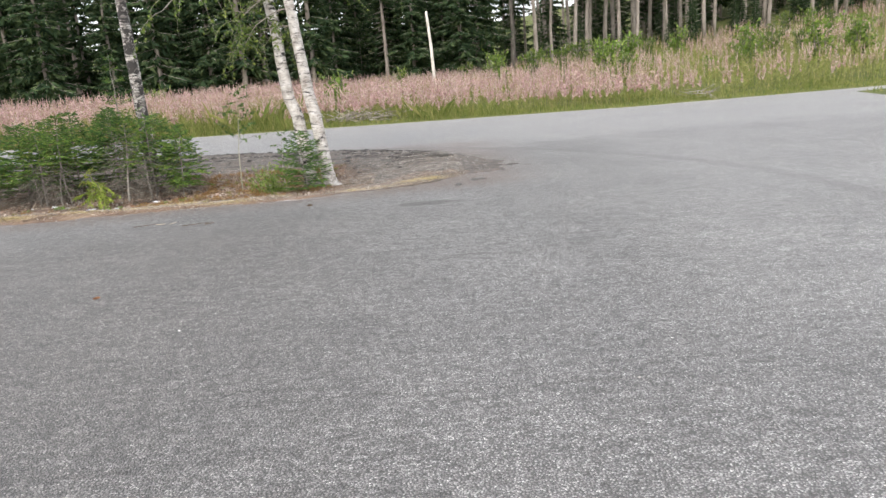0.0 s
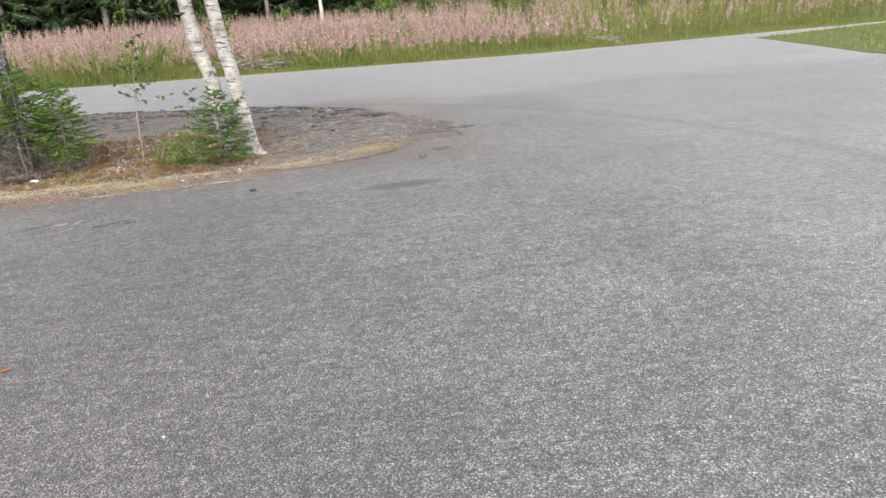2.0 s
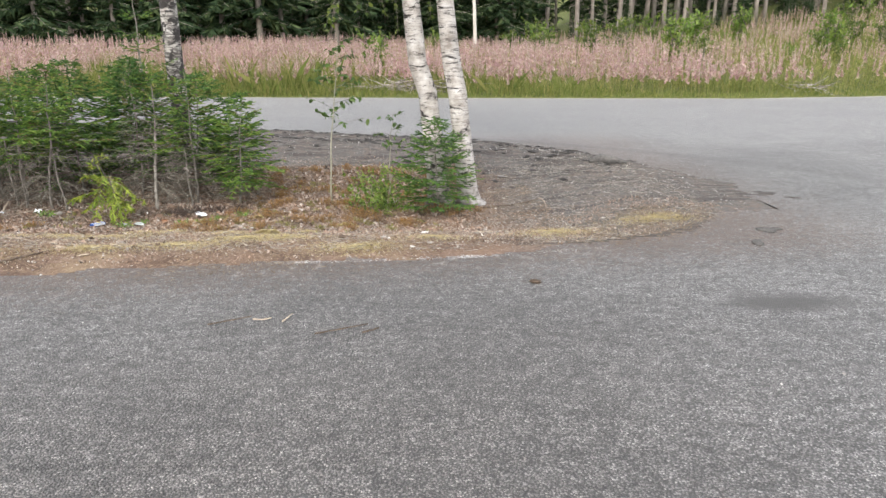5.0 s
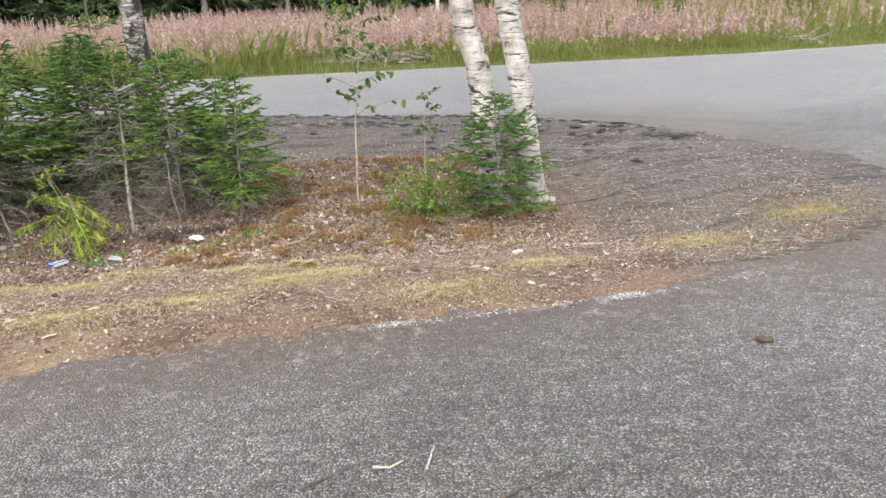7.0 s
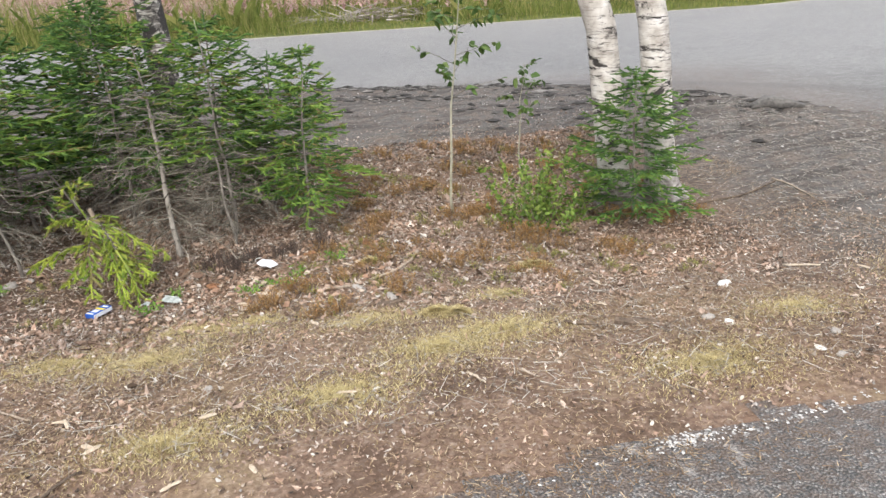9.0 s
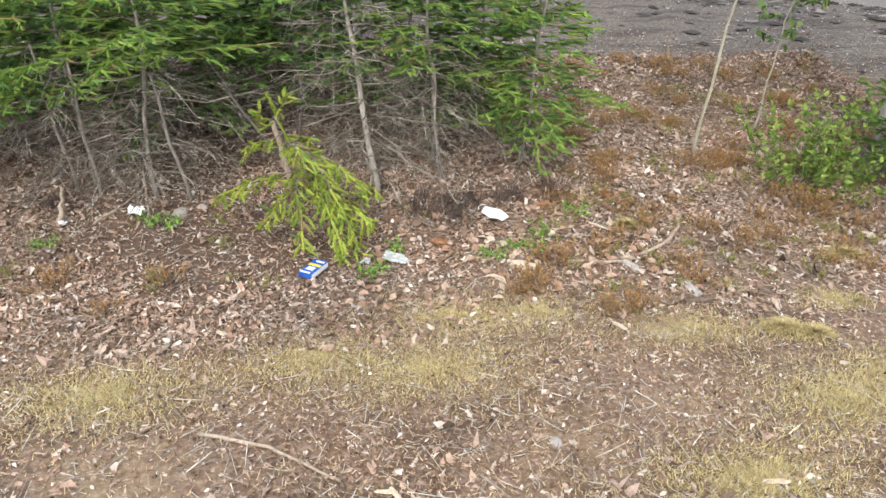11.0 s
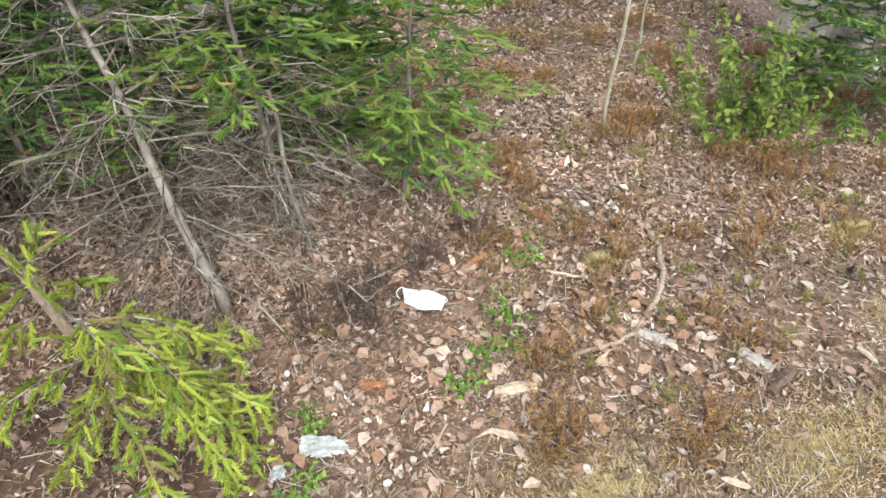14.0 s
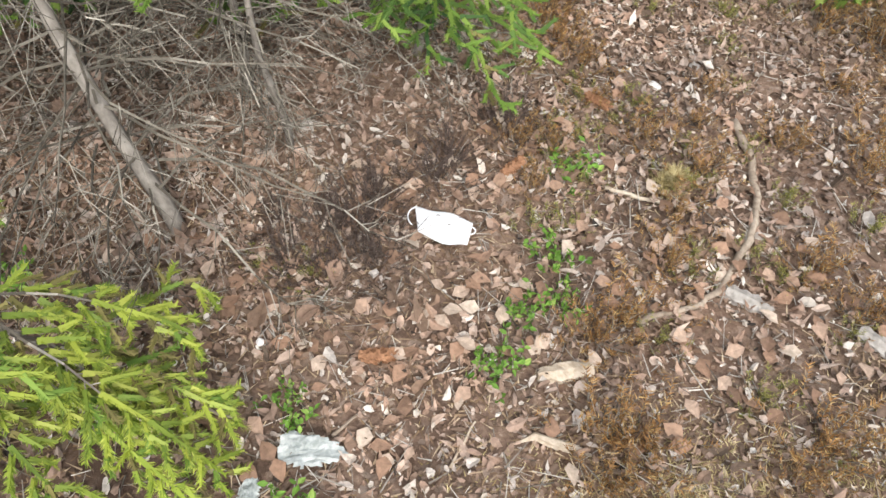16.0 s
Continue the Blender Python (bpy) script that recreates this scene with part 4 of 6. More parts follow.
def fireweed():
    weed, pink = Geo(), Geo()
    r = np.random.default_rng(71)
    x, y = scatter(32000, -46, 62, 27.3, 66, lambda x, y, r: (y > far_edge(x) + 1.4 + 0.7 * waves(x, y, 0.8, 72)) & (r.random(len(x)) < np.clip(1.25 - (y - 27) / 50, 0.35, 1)), 73)
    z = height(x, y)
    tint = 0.8 * waves(x, y, 0.28, 74) + 0.055 * np.clip(x - 5, -9, 12) - 0.07 * np.clip(x - 28, 0, 99)
    flower = r.random(len(x)) < np.clip(0.97 - 0.85 * smooth01(-0.5, 0.9, tint), 0.1, 1)
    h = r.uniform(0.8, 1.5, len(x)) * (0.85 + 0.25 * smooth01(28, 33, y))
    lean = r.normal(size=(len(x), 2)) * 0.09
    p = np.c_[x, y, z]
    ax = np.c_[lean, np.ones(len(x))] * h[:, None]
    sticks(weed, p, p + ax, 0.006, 0.003)
    for k in range(9):
        f = 0.2 + 0.6 * k / 9
        ang = r.uniform(0, 6.28, len(x))
        d = np.c_[np.cos(ang), np.sin(ang), r.uniform(-0.1, 0.7, len(x))]
        q = p + ax * f
        s = (0.17 * h * (1.1 - 0.6 * f))[:, None]
        side = np.c_[-np.sin(ang), np.cos(ang), 0 * ang] * s * 0.13
        v = np.stack([q - side, q + side, q + d * s], 1)
        weed.add(v.reshape(-1, 3), np.arange(len(x))[:, None] * 3 + np.arange(3))
    pf, axf, hf = p[flower], ax[flower], h[flower]
    for k in range(22):
        f = 0.5 + 0.52 * k / 22
        n = len(pf)
        ang = r.uniform(0, 6.28, n)
        d = np.c_[np.cos(ang), np.sin(ang), r.uniform(0.3, 1.2, n)]
        q = pf + axf * f
        s = (0.1 * (1.25 - 0.75 * (f - 0.5) / 0.52) * r.uniform(0.7, 1.3, n))[:, None]
        side = np.c_[-np.sin(ang), np.cos(ang), r.normal(size=n) * 0.5] * s * 0.3
        v = np.stack([q - side, q + side, q + d * s], 1)
        pink.add(v.reshape(-1, 3), np.arange(n)[:, None] * 3 + np.arange(3))
    top = thing("fireweed_field", (0, 0, 0), "field of faded pink fireweed with green leaves", "fireweed")
    tagged(top, kind="stuff")
    tagged(part("weed_stems", weed, M_WEED, top), kind="stuff")
    tagged(part("flower_spires", pink, M_PINK, top), kind="stuff")


def bush(seed, tall, wide, n, size, mat, name="bush"):
    r = np.random.default_rng(seed)
    top = thing(name, (0, 0, 0), "leafy green young birch bush among the fireweed", "bush", "bushes in the field")
    wood, green = Geo(), Geo()
    p, d = [], []
    for _ in range(n):
        ang = r.uniform(0, 6.28)
        pts = limb(wood, (0, 0, 0), (math.cos(ang) * r.uniform(0.1, 0.6) * wide / tall, math.sin(ang) * r.uniform(0.1, 0.6) * wide / tall, 1), tall * r.uniform(0.6, 1.05), 0.012 * tall, r, 0.1)
        for _ in range(7):
            f = r.integers(1, 6)
            tp = limb(wood, pts[f], (*r.normal(size=2), 0.6), tall * 0.28 * r.uniform(0.5, 1.2), 0.005, r, 0.0, 4)
            for q in range(10):
                u = r.uniform(0.1, 3.99)
                i = int(u)
                p.append(tp[i] + (tp[i + 1] - tp[i]) * (u - i))
                d.append(r.normal(size=3) + [0, 0, 0.2])
    leaves(green, p, d, size, seed=seed)
    tagged(part("stem_wood", wood, M_TWIG, top), kind="stuff")
    tagged(part("foliage", green, mat, top), kind="stuff")
    return top


verge_grass()
fireweed()
BUSHES = [bush(81, 1.7, 1.2, 9, 0.12, M_SHRUB), bush(82, 2.1, 1.4, 10, 0.13, M_LEAF), bush(83, 1.2, 1.5, 9, 0.11, M_SHRUB)]
br = np.random.default_rng(84)
spots = [(-4.0, 33.5), (12.2, 48.0), (29.0, 49.0), (-1.4, 46.0), (6.5, 41.0), (16.0, 40.0), (21.5, 38.5), (3.2, 47.0), (-9.0, 44.0), (-15.0, 41.0)]
for k in range(64):
    bx = br.uniform(4, 46)
    spots.append((bx, br.uniform(33, 60) + 0.1 * bx))
for k, (bx, by) in enumerate(spots):
    m = pose(*on_ground(bx, by), 0, 0, br.uniform(0, 360)) @ Matrix.Scale(br.uniform(0.75, 1.4), 4)
    if k < 3:
        BUSHES[k].matrix_basis = m
    else:
        copy_thing(BUSHES[k % 3], m)


# ---- forest ----
def forest_spruce(seed, tall, spread, bare, mat_bark, name="spruce"):
    r = np.random.default_rng(seed)
    top = thing(name, (0, 0, 0), "tall dark green spruce at the forest edge", "spruce", "trees of the forest edge")
    trunk, wood, green = Geo(), Geo(), Geo()
    zs = np.linspace(-0.3, tall, 9)
    line = np.c_[np.cumsum(r.normal(size=9)) * 0.05, np.cumsum(r.normal(size=9)) * 0.05, zs]
    tube(trunk, line, np.linspace(0.009 * tall + 0.03, 0.02, 9), 7)
    z = 0.5
    p, d, s = [], [], []
    while z < tall:
        live = z > bare * tall
        rel = max((z - bare * tall) / (tall * (1 - bare)), 0)
        reach = spread * (1 - rel) ** 0.8 + 0.15 if live else spread * 0.55
        for k in range(6 if live else 3):
            ang = r.uniform(0, 6.28)
            ln = reach * r.uniform(0.6, 1.15)
            b0 = np.array([np.interp(z, zs, line[:, 0]), np.interp(z, zs, line[:, 1]), z])
            e = b0 + np.array([math.cos(ang) * ln, math.sin(ang) * ln, -0.3 * ln + 0.35 * rel * ln])
            sticks(wood, [b0], [e], 0.02, 0.008)
            if live:
                m = int(8 + 12 * ln)
                for q in range(m):
                    f = r.uniform(0.12, 1.0)
                    p.append(b0 + (e - b0) * f + np.array([0, 0, r.uniform(-0.1, 0.03)]))
                    d.append(np.array([math.cos(ang), math.sin(ang), 0]) * r.uniform(0.2, 1) + r.normal(size=3) * [0.8, 0.8, 0.25] + [0, 0, -0.45])
                    s.append((0.3 + 0.28 * ln * (1 - f)))
        z += 0.42 * r.uniform(0.8, 1.2)
    p, d, s = np.array(p), unit(np.array(d)), np.array(s)[:, None] * r.uniform(0.7, 1.2, (len(p), 1))
    side = unit(np.cross(d, r.normal(size=p.shape) * 0.8 + [0, 0, 1])) * s * 0.2
    v = np.stack([p - side, p + side, p + d * s], 1)
    green.add(v.reshape(-1, 3), np.arange(len(p))[:, None] * 3 + np.arange(3))
    part("trunk", trunk, mat_bark, top, smooth=True)
    tagged(part("branch_wood", wood, M_DARK_BARK, top), kind="stuff")
    tagged(part("crown", green, M_NEEDLE_FAR, top), kind="stuff")
    return top


FOREST = [forest_spruce(91, 17, 2.2, 0.12, M_DARK_BARK), forest_spruce(92, 15, 1.9, 0.08, M_DARK_BARK), forest_spruce(93, 19, 1.7, 0.45, M_DARK_BARK), forest_spruce(94, 12, 1.8, 0.05, M_DARK_BARK), forest_spruce(95, 18, 1.5, 0.55, M_DARK_BARK)]
fr = np.random.default_rng(96)
plots = []
for k in range(400):
    fx, depth = fr.uniform(-44, 60), fr.uniform(0, 1) ** 1.7
    edge = np.interp(fx, (-62, -20, -6, 10, 30, 78), (40, 45, 50, 58, 64, 76))
    fy = edge + depth * 34
    if all((fx - a) ** 2 + (fy - b) ** 2 > 4.0 for a, b, _ in plots):
        plots.append((fx, fy, depth))
for k, (fx, fy, depth) in enumerate(plots):
    pool = (0, 1, 3, 0, 2) if fx < 8 or depth > 0.35 else (2, 4, 4, 2, 1)
    kind = pool[int(fr.integers(0, 5))]
    m = pose(*on_ground(fx, fy), 0, 0, fr.uniform(0, 360)) @ Matrix.Scale(fr.uniform(0.8, 1.2), 4)
    copy_thing(FOREST[kind], m)
for k in range(80):
    fx = fr.uniform(-44, 58)
    fy = float(np.interp(fx, (-62, -20, -6, 10, 30, 78), (40, 45, 50, 58, 64, 76))) + fr.uniform(-1, 16)
    copy_thing(FOREST[3], pose(*on_ground(fx, fy), 0, 0, fr.uniform(0, 360)) @ Matrix.Scale(fr.uniform(0.16, 0.5), 4))
for k, ob in enumerate(FOREST):
    ob.matrix_basis = pose(*on_ground(-34 + 17 * k, 72 + k), 0, 0, 40 * k)


# ---- saplings and low plants of the strip ----
M_SAPLING_BARK = plain_mat("smooth_sapling_bark", (0.26, 0.25, 0.18), (0.45, 0.43, 0.34), 30.0, 0.7, 0.2, 0.002)


def sapling(name, place, tall, label, seed, crown, n, size):
    r = np.random.default_rng(seed)
    top = thing(name, place, label, "sapling")
    stem, wood, green = Geo(), Geo(), Geo()
    zs = np.linspace(-0.03, tall, 12)
    line = np.c_[np.cumsum(r.normal(size=12)) * 0.008 + 0.03 * zs ** 2, np.cumsum(r.normal(size=12)) * 0.008, zs]
    tube(stem, line, np.linspace(0.009, 0.002, 12) * (0.6 + 0.35 * tall), 7)
    p, d = [], []
    for k in range(n):
        z = crown + (tall - crown) * (k + 0.5) / n
        b0 = np.array([np.interp(z, zs, line[:, c]) for c in range(3)])
        ang = k * 2.4 + r.normal() * 0.3
        pts = limb(wood, b0, (math.cos(ang), math.sin(ang), 0.5), 0.36 * tall * (1.15 - z / tall) * r.uniform(0.6, 1.3) + 0.06, 0.003, r, -0.2)
        for q in range(int(r.integers(9, 16))):
            u = r.uniform(0.25, 1) * 6
            i = min(int(u), 5)
            p.append(pts[i] + (pts[i + 1] - pts[i]) * (u - i))
            d.append(r.normal(size=3) * [1, 1, 0.5] + [0, 0, -0.45])
    leaves(green, p, d, size, seed=seed, ratio=0.6)
    part("stem", stem, M_SAPLING_BARK, top, smooth=True)
    tagged(part("branch_wood", wood, M_TWIG, top), kind="stuff")
    tagged(part("foliage", green, M_SAPLING, top), kind="stuff")
    return top


sapling("sapling", on_ground(-3.4, 12.48), 1.85, "thin young willow sapling with sparse green leaves", 101, 0.85, 17, 0.075)
sapling("sapling", on_ground(-2.78, 12.95), 1.02, "small thin sapling with few green leaves", 102, 0.5, 9, 0.055)

M_RUST = island_mat("rusty_heather", [(0, (0.2, 0.1, 0.04)), (0.6, (0.42, 0.23, 0.085)), (1, (0.56, 0.41, 0.18))], 0.8, 0.2)
M_OLIVE = island_mat("olive_sprigs", [(0, (0.17, 0.18, 0.045)), (0.6, (0.33, 0.33, 0.09)), (1, (0.5, 0.45, 0.16))], 0.8, 0.25)
M_DULL = island_mat("dead_heather", [(0, (0.055, 0.042, 0.036)), (0.6, (0.12, 0.088, 0.075)), (1, (0.22, 0.17, 0.14))], 0.9)
M_FRESH = island_mat("lingonberry_leaves", [(0, (0.1, 0.2, 0.03)), (0.6, (0.2, 0.38, 0.06)), (1, (0.36, 0.5, 0.12))], 0.6, 0.25)
M_LITTER = island_mat("fallen_leaves", [(0, (0.12, 0.085, 0.06)), (0.3, (0.26, 0.178, 0.13)), (0.6, (0.39, 0.275, 0.21)), (0.82, (0.48, 0.37, 0.3)), (0.93, (0.55, 0.48, 0.42)), (1, (0.7, 0.66, 0.6))], 0.8, 0.1, blotch=90.0, patches=2.4)
M_NEEDLE_LITTER = island_mat("fallen_needles", [(0, (0.1, 0.062, 0.038)), (0.6, (0.27, 0.18, 0.105)), (1, (0.55, 0.44, 0.3))], 0.8)
M_STRAW = island_mat("straw_moss", [(0, (0.26, 0.19, 0.08)), (0.5, (0.49, 0.41, 0.195)), (1, (0.72, 0.63, 0.37))], 0.8, 0.25)
M_STICK = plain_mat("weathered_stick", (0.2, 0.15, 0.11), (0.46, 0.39, 0.31), 60.0, 0.85, 0.5, 0.003, (1, 1, 0.4))
M_DARKSTICK = plain_mat("dark_stick", (0.06, 0.045, 0.035), (0.2, 0.15, 0.11), 60.0, 0.85, 0.5, 0.003)
M_PALEWOOD = plain_mat("pale_split_wood", (0.36, 0.28, 0.2), (0.64, 0.56, 0.45), 70.0, 0.8, 0.4, 0.002)
M_STONE = plain_mat("grey_stone", (0.22, 0.2, 0.18), (0.5, 0.47, 0.43), 45.0, 0.85, 0.5, 0.004)
M_WHITESTONE = plain_mat("white_stone", (0.55, 0.53, 0.5), (0.82, 0.81, 0.79), 45.0, 0.8, 0.4, 0.003)
M_CONE = plain_mat("cone_scales", (0.19, 0.09, 0.045), (0.42, 0.23, 0.13), 70.0, 0.7, 0.4, 0.003)
M_PLASTIC = plain_mat("crumpled_white_plastic", (0.22, 0.25, 0.24), (0.5, 0.53, 0.52), 55.0, 0.3, 0.2, 0.003)
M_CLOTH = plain_mat("white_nonwoven", (0.72, 0.74, 0.77), (0.83, 0.85, 0.88), 120.0, 0.8, 0.15, 0.0008)
M_LUMP = plain_mat("dark_asphalt_lump", (0.05, 0.048, 0.046), (0.2, 0.19, 0.18), 30.0, 0.9, 0.8, 0.01)


def tuft(name, label, category, seed, tall, wide, n, leaf, size, mat, per=9):
    """A low plant: many thin stems from one foot with small leaves along them."""
    r = np.random.default_rng(seed)
    top = thing(name, (0, 0, 0), label, category, "low plants in the litter")
    wood, green = Geo(), Geo()
    p, d, a, b = [], [], [], []
    for _ in range(n):
        ang, f = r.uniform(0, 6.28), r.uniform(0, 0.5)
        foot = (math.cos(ang) * wide * f, math.sin(ang) * wide * f, -0.01)
        pts = limb(wood, foot, (math.cos(ang) * wide * f * 1.2, math.sin(ang) * wide * f * 1.2, tall), tall * r.uniform(0.6, 1.15), 0.0016, r, 0.0, 4)
        a += list(pts[1:-1])
        b += list(pts[2:])
        for _ in range(per):
            u = r.uniform(0.2, 3.99)
            i = int(u)
            p.append(pts[i] + (pts[i + 1] - pts[i]) * (u - i))
            d.append(r.normal(size=3) * leaf + [0, 0, 0.5])
    if size > 0.015:
        leaves(green, p, d, size, seed=seed, ratio=0.55)
    else:
        a, b = np.array(a), np.array(b)
        needles(green, a, b, per * 45, size, 0.0022, spread=0.9, seed=seed)
    tagged(part("stem_wood", wood, M_DULL if mat is M_DULL else M_TWIG, top), kind="stuff")
    tagged(part("foliage", green, mat, top), kind="stuff")
    return top


def strew(proto, spots, seed, lo=0.8, hi=1.25):
    """Puts a plant at the first spot and copies of it at the others."""
    r = np.random.default_rng(seed)
    for k, (x, y) in enumerate(spots):
        m = pose(*on_ground(x, y), 0, 0, r.uniform(0, 360)) @ Matrix.Scale(r.uniform(lo, hi), 4)
        if k == 0:
            proto.matrix_basis = m
        else:
            copy_thing(proto, m)


def spots_in(n, x0, x1, y0, y1, seed):
    r = np.random.default_rng(seed)
    return [(float(a), float(b)) for a, b in zip(r.uniform(x0, x1, n), r.uniform(y0, y1, n))]


strew(tuft("lingonberry_plant", "bright green lingonberry sprigs in leaf litter", "plant", 111, 0.055, 0.085, 16, 1.0, 0.0165, M_FRESH),
      [(-4.69, 11.54), (-4.61, 11.53), (-4.84, 11.45), (-5.29, 11.61), (-4.53, 11.65), (-4.33, 11.86), (-6.4, 11.9), (-6.5, 11.92), (-5.38, 11.37), (-5.75, 12.2), (-6.9, 11.7)], 112)
strew(tuft("rusty_heather_tuft", "rust-brown dry heather tuft in leaf litter", "heather", 113, 0.07, 0.13, 42, 0.7, 0.012, M_RUST, 12),
      [(-4.6, 11.41), (-4.73, 11.2), (-4.66, 11.15), (-4.05, 11.87), (-6.28, 11.37), (-6.46, 11.12), (-6.77, 11.4), (-4.8, 11.12)] + spots_in(62, -4.3, -1.9, 12.2, 14.0, 114) + spots_in(16, -3.4, -1.4, 11.4, 12.1, 115) + spots_in(26, -4.5, -2.6, 10.9, 12.1, 125), 116, 0.7, 1.3)
strew(tuft("olive_sprig_tuft", "olive-green low sprigs in leaf litter", "plant", 117, 0.065, 0.12, 34, 0.7, 0.013, M_OLIVE, 12),
      [(-4.09, 11.98), (-4.53, 11.77), (-4.44, 11.72), (-5.2, 11.98), (-5.1, 11.9), (-4.35, 11.95)] + spots_in(66, -4.3, -1.8, 11.9, 14.0, 118) + spots_in(10, -7.0, -5.8, 11.2, 12.0, 119) + spots_in(70, -4.5, -2.2, 10.9, 12.6, 126), 120, 0.7, 1.35)
strew(tuft("dead_heather_tuft", "dark grey dead heather twigs in leaf litter", "heather", 121, 0.13, 0.26, 80, 0.8, 0.011, M_DULL, 18),
      [(-4.98, 12.0), (-4.6, 12.08), (-4.85, 12.05), (-5.1, 12.1), (-4.4, 12.1), (-7.0, 12.1), (-5.06, 11.9), (-4.95, 11.86), (-5.14, 11.97), (-4.9, 11.97), (-4.68, 12.02)], 122, 0.7, 1.0)
strew(tuft("green_shrub", "small bright green leafy shrub beside the spruce", "shrub", 123, 0.42, 0.5, 60, 1.0, 0.034, M_SHRUB, 26), [(-2.8, 12.15)], 124, 1.2, 1.21)


# ---- loose litter ----
def dry_leaves(geo, x, y, size, seed, tilt=0.16, lift=0.003, heap=0.008, k=9):
    """Fallen leaves: ragged ovals, cupped and lying at all angles."""
    r = np.random.default_rng(seed)
    n = len(x)
    t = np.linspace(0, 2 * np.pi, k, endpoint=False)
    s_ = size * np.exp(r.normal(size=n) * 0.38)
    rad = 0.5 * (1 + 0.13 * r.normal(size=(n, k)).clip(-2, 2))
    u = rad * np.cos(t) * (1 + 0.4 * (np.cos(t) > 0.9))
    w = rad * np.sin(t) * r.uniform(0.3, 0.8, (n, 1))
    cup = r.normal(size=(n, 1)) * 0.9
    fold = r.normal(size=(n, 1)) * 0.6
    h = cup * u ** 2 + fold * np.abs(w) + 0.06 * r.normal(size=(n, k))
    loc = np.concatenate([np.stack([u, w, h], -1), np.zeros((n, 1, 3))], 1) * s_[:, None, None]
    a = r.uniform(0, 6.28, n)
    nx, ny = r.normal(size=n) * tilt, r.normal(size=n) * tilt
    ex = unit(np.stack([np.cos(a), np.sin(a), -(nx * np.cos(a) + ny * np.sin(a))], -1))
    nz = unit(np.stack([nx, ny, np.ones(n)], -1))
    ey = np.cross(nz, ex)
    p = np.c_[x, y, height(x, y) + 0.009 + lift + r.uniform(0, heap, n) + 0.25 * s_ * np.hypot(nx, ny)]
    v = p[:, None] + loc[..., :1] * ex[:, None] + loc[..., 1:2] * ey[:, None] + loc[..., 2:] * nz[:, None]
    j = np.arange(k)
    f = np.stack([j, (j + 1) % k, np.full(k, k)], 1)
    geo.add(v.reshape(-1, 3), (np.arange(n)[:, None, None] * (k + 1) + f).reshape(-1, 3))


def in_strip(margin):
    return lambda x, y, r: inside_strip(x, y) > margin


geo = Geo()
x, y = scatter(135000, -7.6, -1.7, 10.75, 14.1, lambda x, y, r: (inside_strip(x, y) > 0.2) & (r.random(len(x)) < (0.3 + 0.7 * smooth01(10.7, 11.5, y + 0.3 * waves(x, y, 2.2, 131))) * (0.5 + 0.5 * smooth01(0.35, 0.95, np.hypot((x + 6.15) / 1.15, y - 11.85) + 0.15 * waves(x, y, 3.0, 137))) * (0.35 + 0.65 * smooth01(-0.5, 0.3, waves(x, y, 1.9, 138))) * (1 - 0.5 * smooth01(-4.6, -3.9, x) * (1 - smooth01(11.9, 12.5, y)))), 132)
dry_leaves(geo, x, y, 0.0205, 133, tilt=0.3, heap=0.014, k=7)
x, y = scatter(60000, -9.5, 0.6, 9.3, 14.6, lambda x, y, r: (inside_strip(x, y) > 0.15) & ((x < -7.5) | (x > -1.8) | (y < 10.9) | (y > 14.0)) & ((x < -1.5) | (y < 11.2)) & (r.random(len(x)) < 0.2 + 0.6 * smooth01(-0.3, 0.6, waves(x, y, 1.7, 134))), 135)
dry_leaves(geo, x, y, 0.016, 136, tilt=0.3, k=5)
x, y = scatter(60000, -7.4, 0.4, 9.2, 11.6, lambda x, y, r: (inside_strip(x, y) > 0.03) & (r.random(len(x)) < 0.25 + 0.75 * smooth01(-0.4, 0.5, waves(x, y, 2.4, 139))), 155)
dry_leaves(geo, x, y, 0.0105, 156, tilt=0.35, k=5)
litter = tagged(part("leaf_litter", geo, M_LITTER), "layer of dry brown and tan fallen birch leaves", "leaf litter", kind="stuff")

geo = Geo()
x, y = scatter(260000, -9, 1.4, 8.9, 14.5, lambda x, y, r: (inside_strip(x, y) > -0.35 + 0.45 * r.random(len(x))) & ((x < -1.1 + 0.4 * waves(x, y, 2.0, 148)) | (y < 11.2)) & (y < 13.9) & (r.random(len(x)) < 0.12 + 0.88 * smooth01(-0.35, 0.5, waves(x, y, 2.6, 147))), 141)
r_ = np.random.default_rng(142)
ang, ln = r_.uniform(0, 6.28, len(x)), r_.uniform(0.012, 0.045, len(x))
p = np.c_[x, y, height(x, y) + 0.017 + r_.uniform(0, 0.008, len(x))]
d = np.c_[np.cos(ang), np.sin(ang), r_.normal(size=len(x)) * 0.15] * ln[:, None]
side = np.c_[-np.sin(ang), np.cos(ang), 0 * ang] * 0.002
geo.add(np.stack([p - side, p + side, p + d], 1).reshape(-1, 3), np.arange(len(x))[:, None] * 3 + np.arange(3))
tagged(part("needle_litter", geo, M_NEEDLE_LITTER), "brown fallen spruce needles and straw bits", "needle litter", kind="stuff")

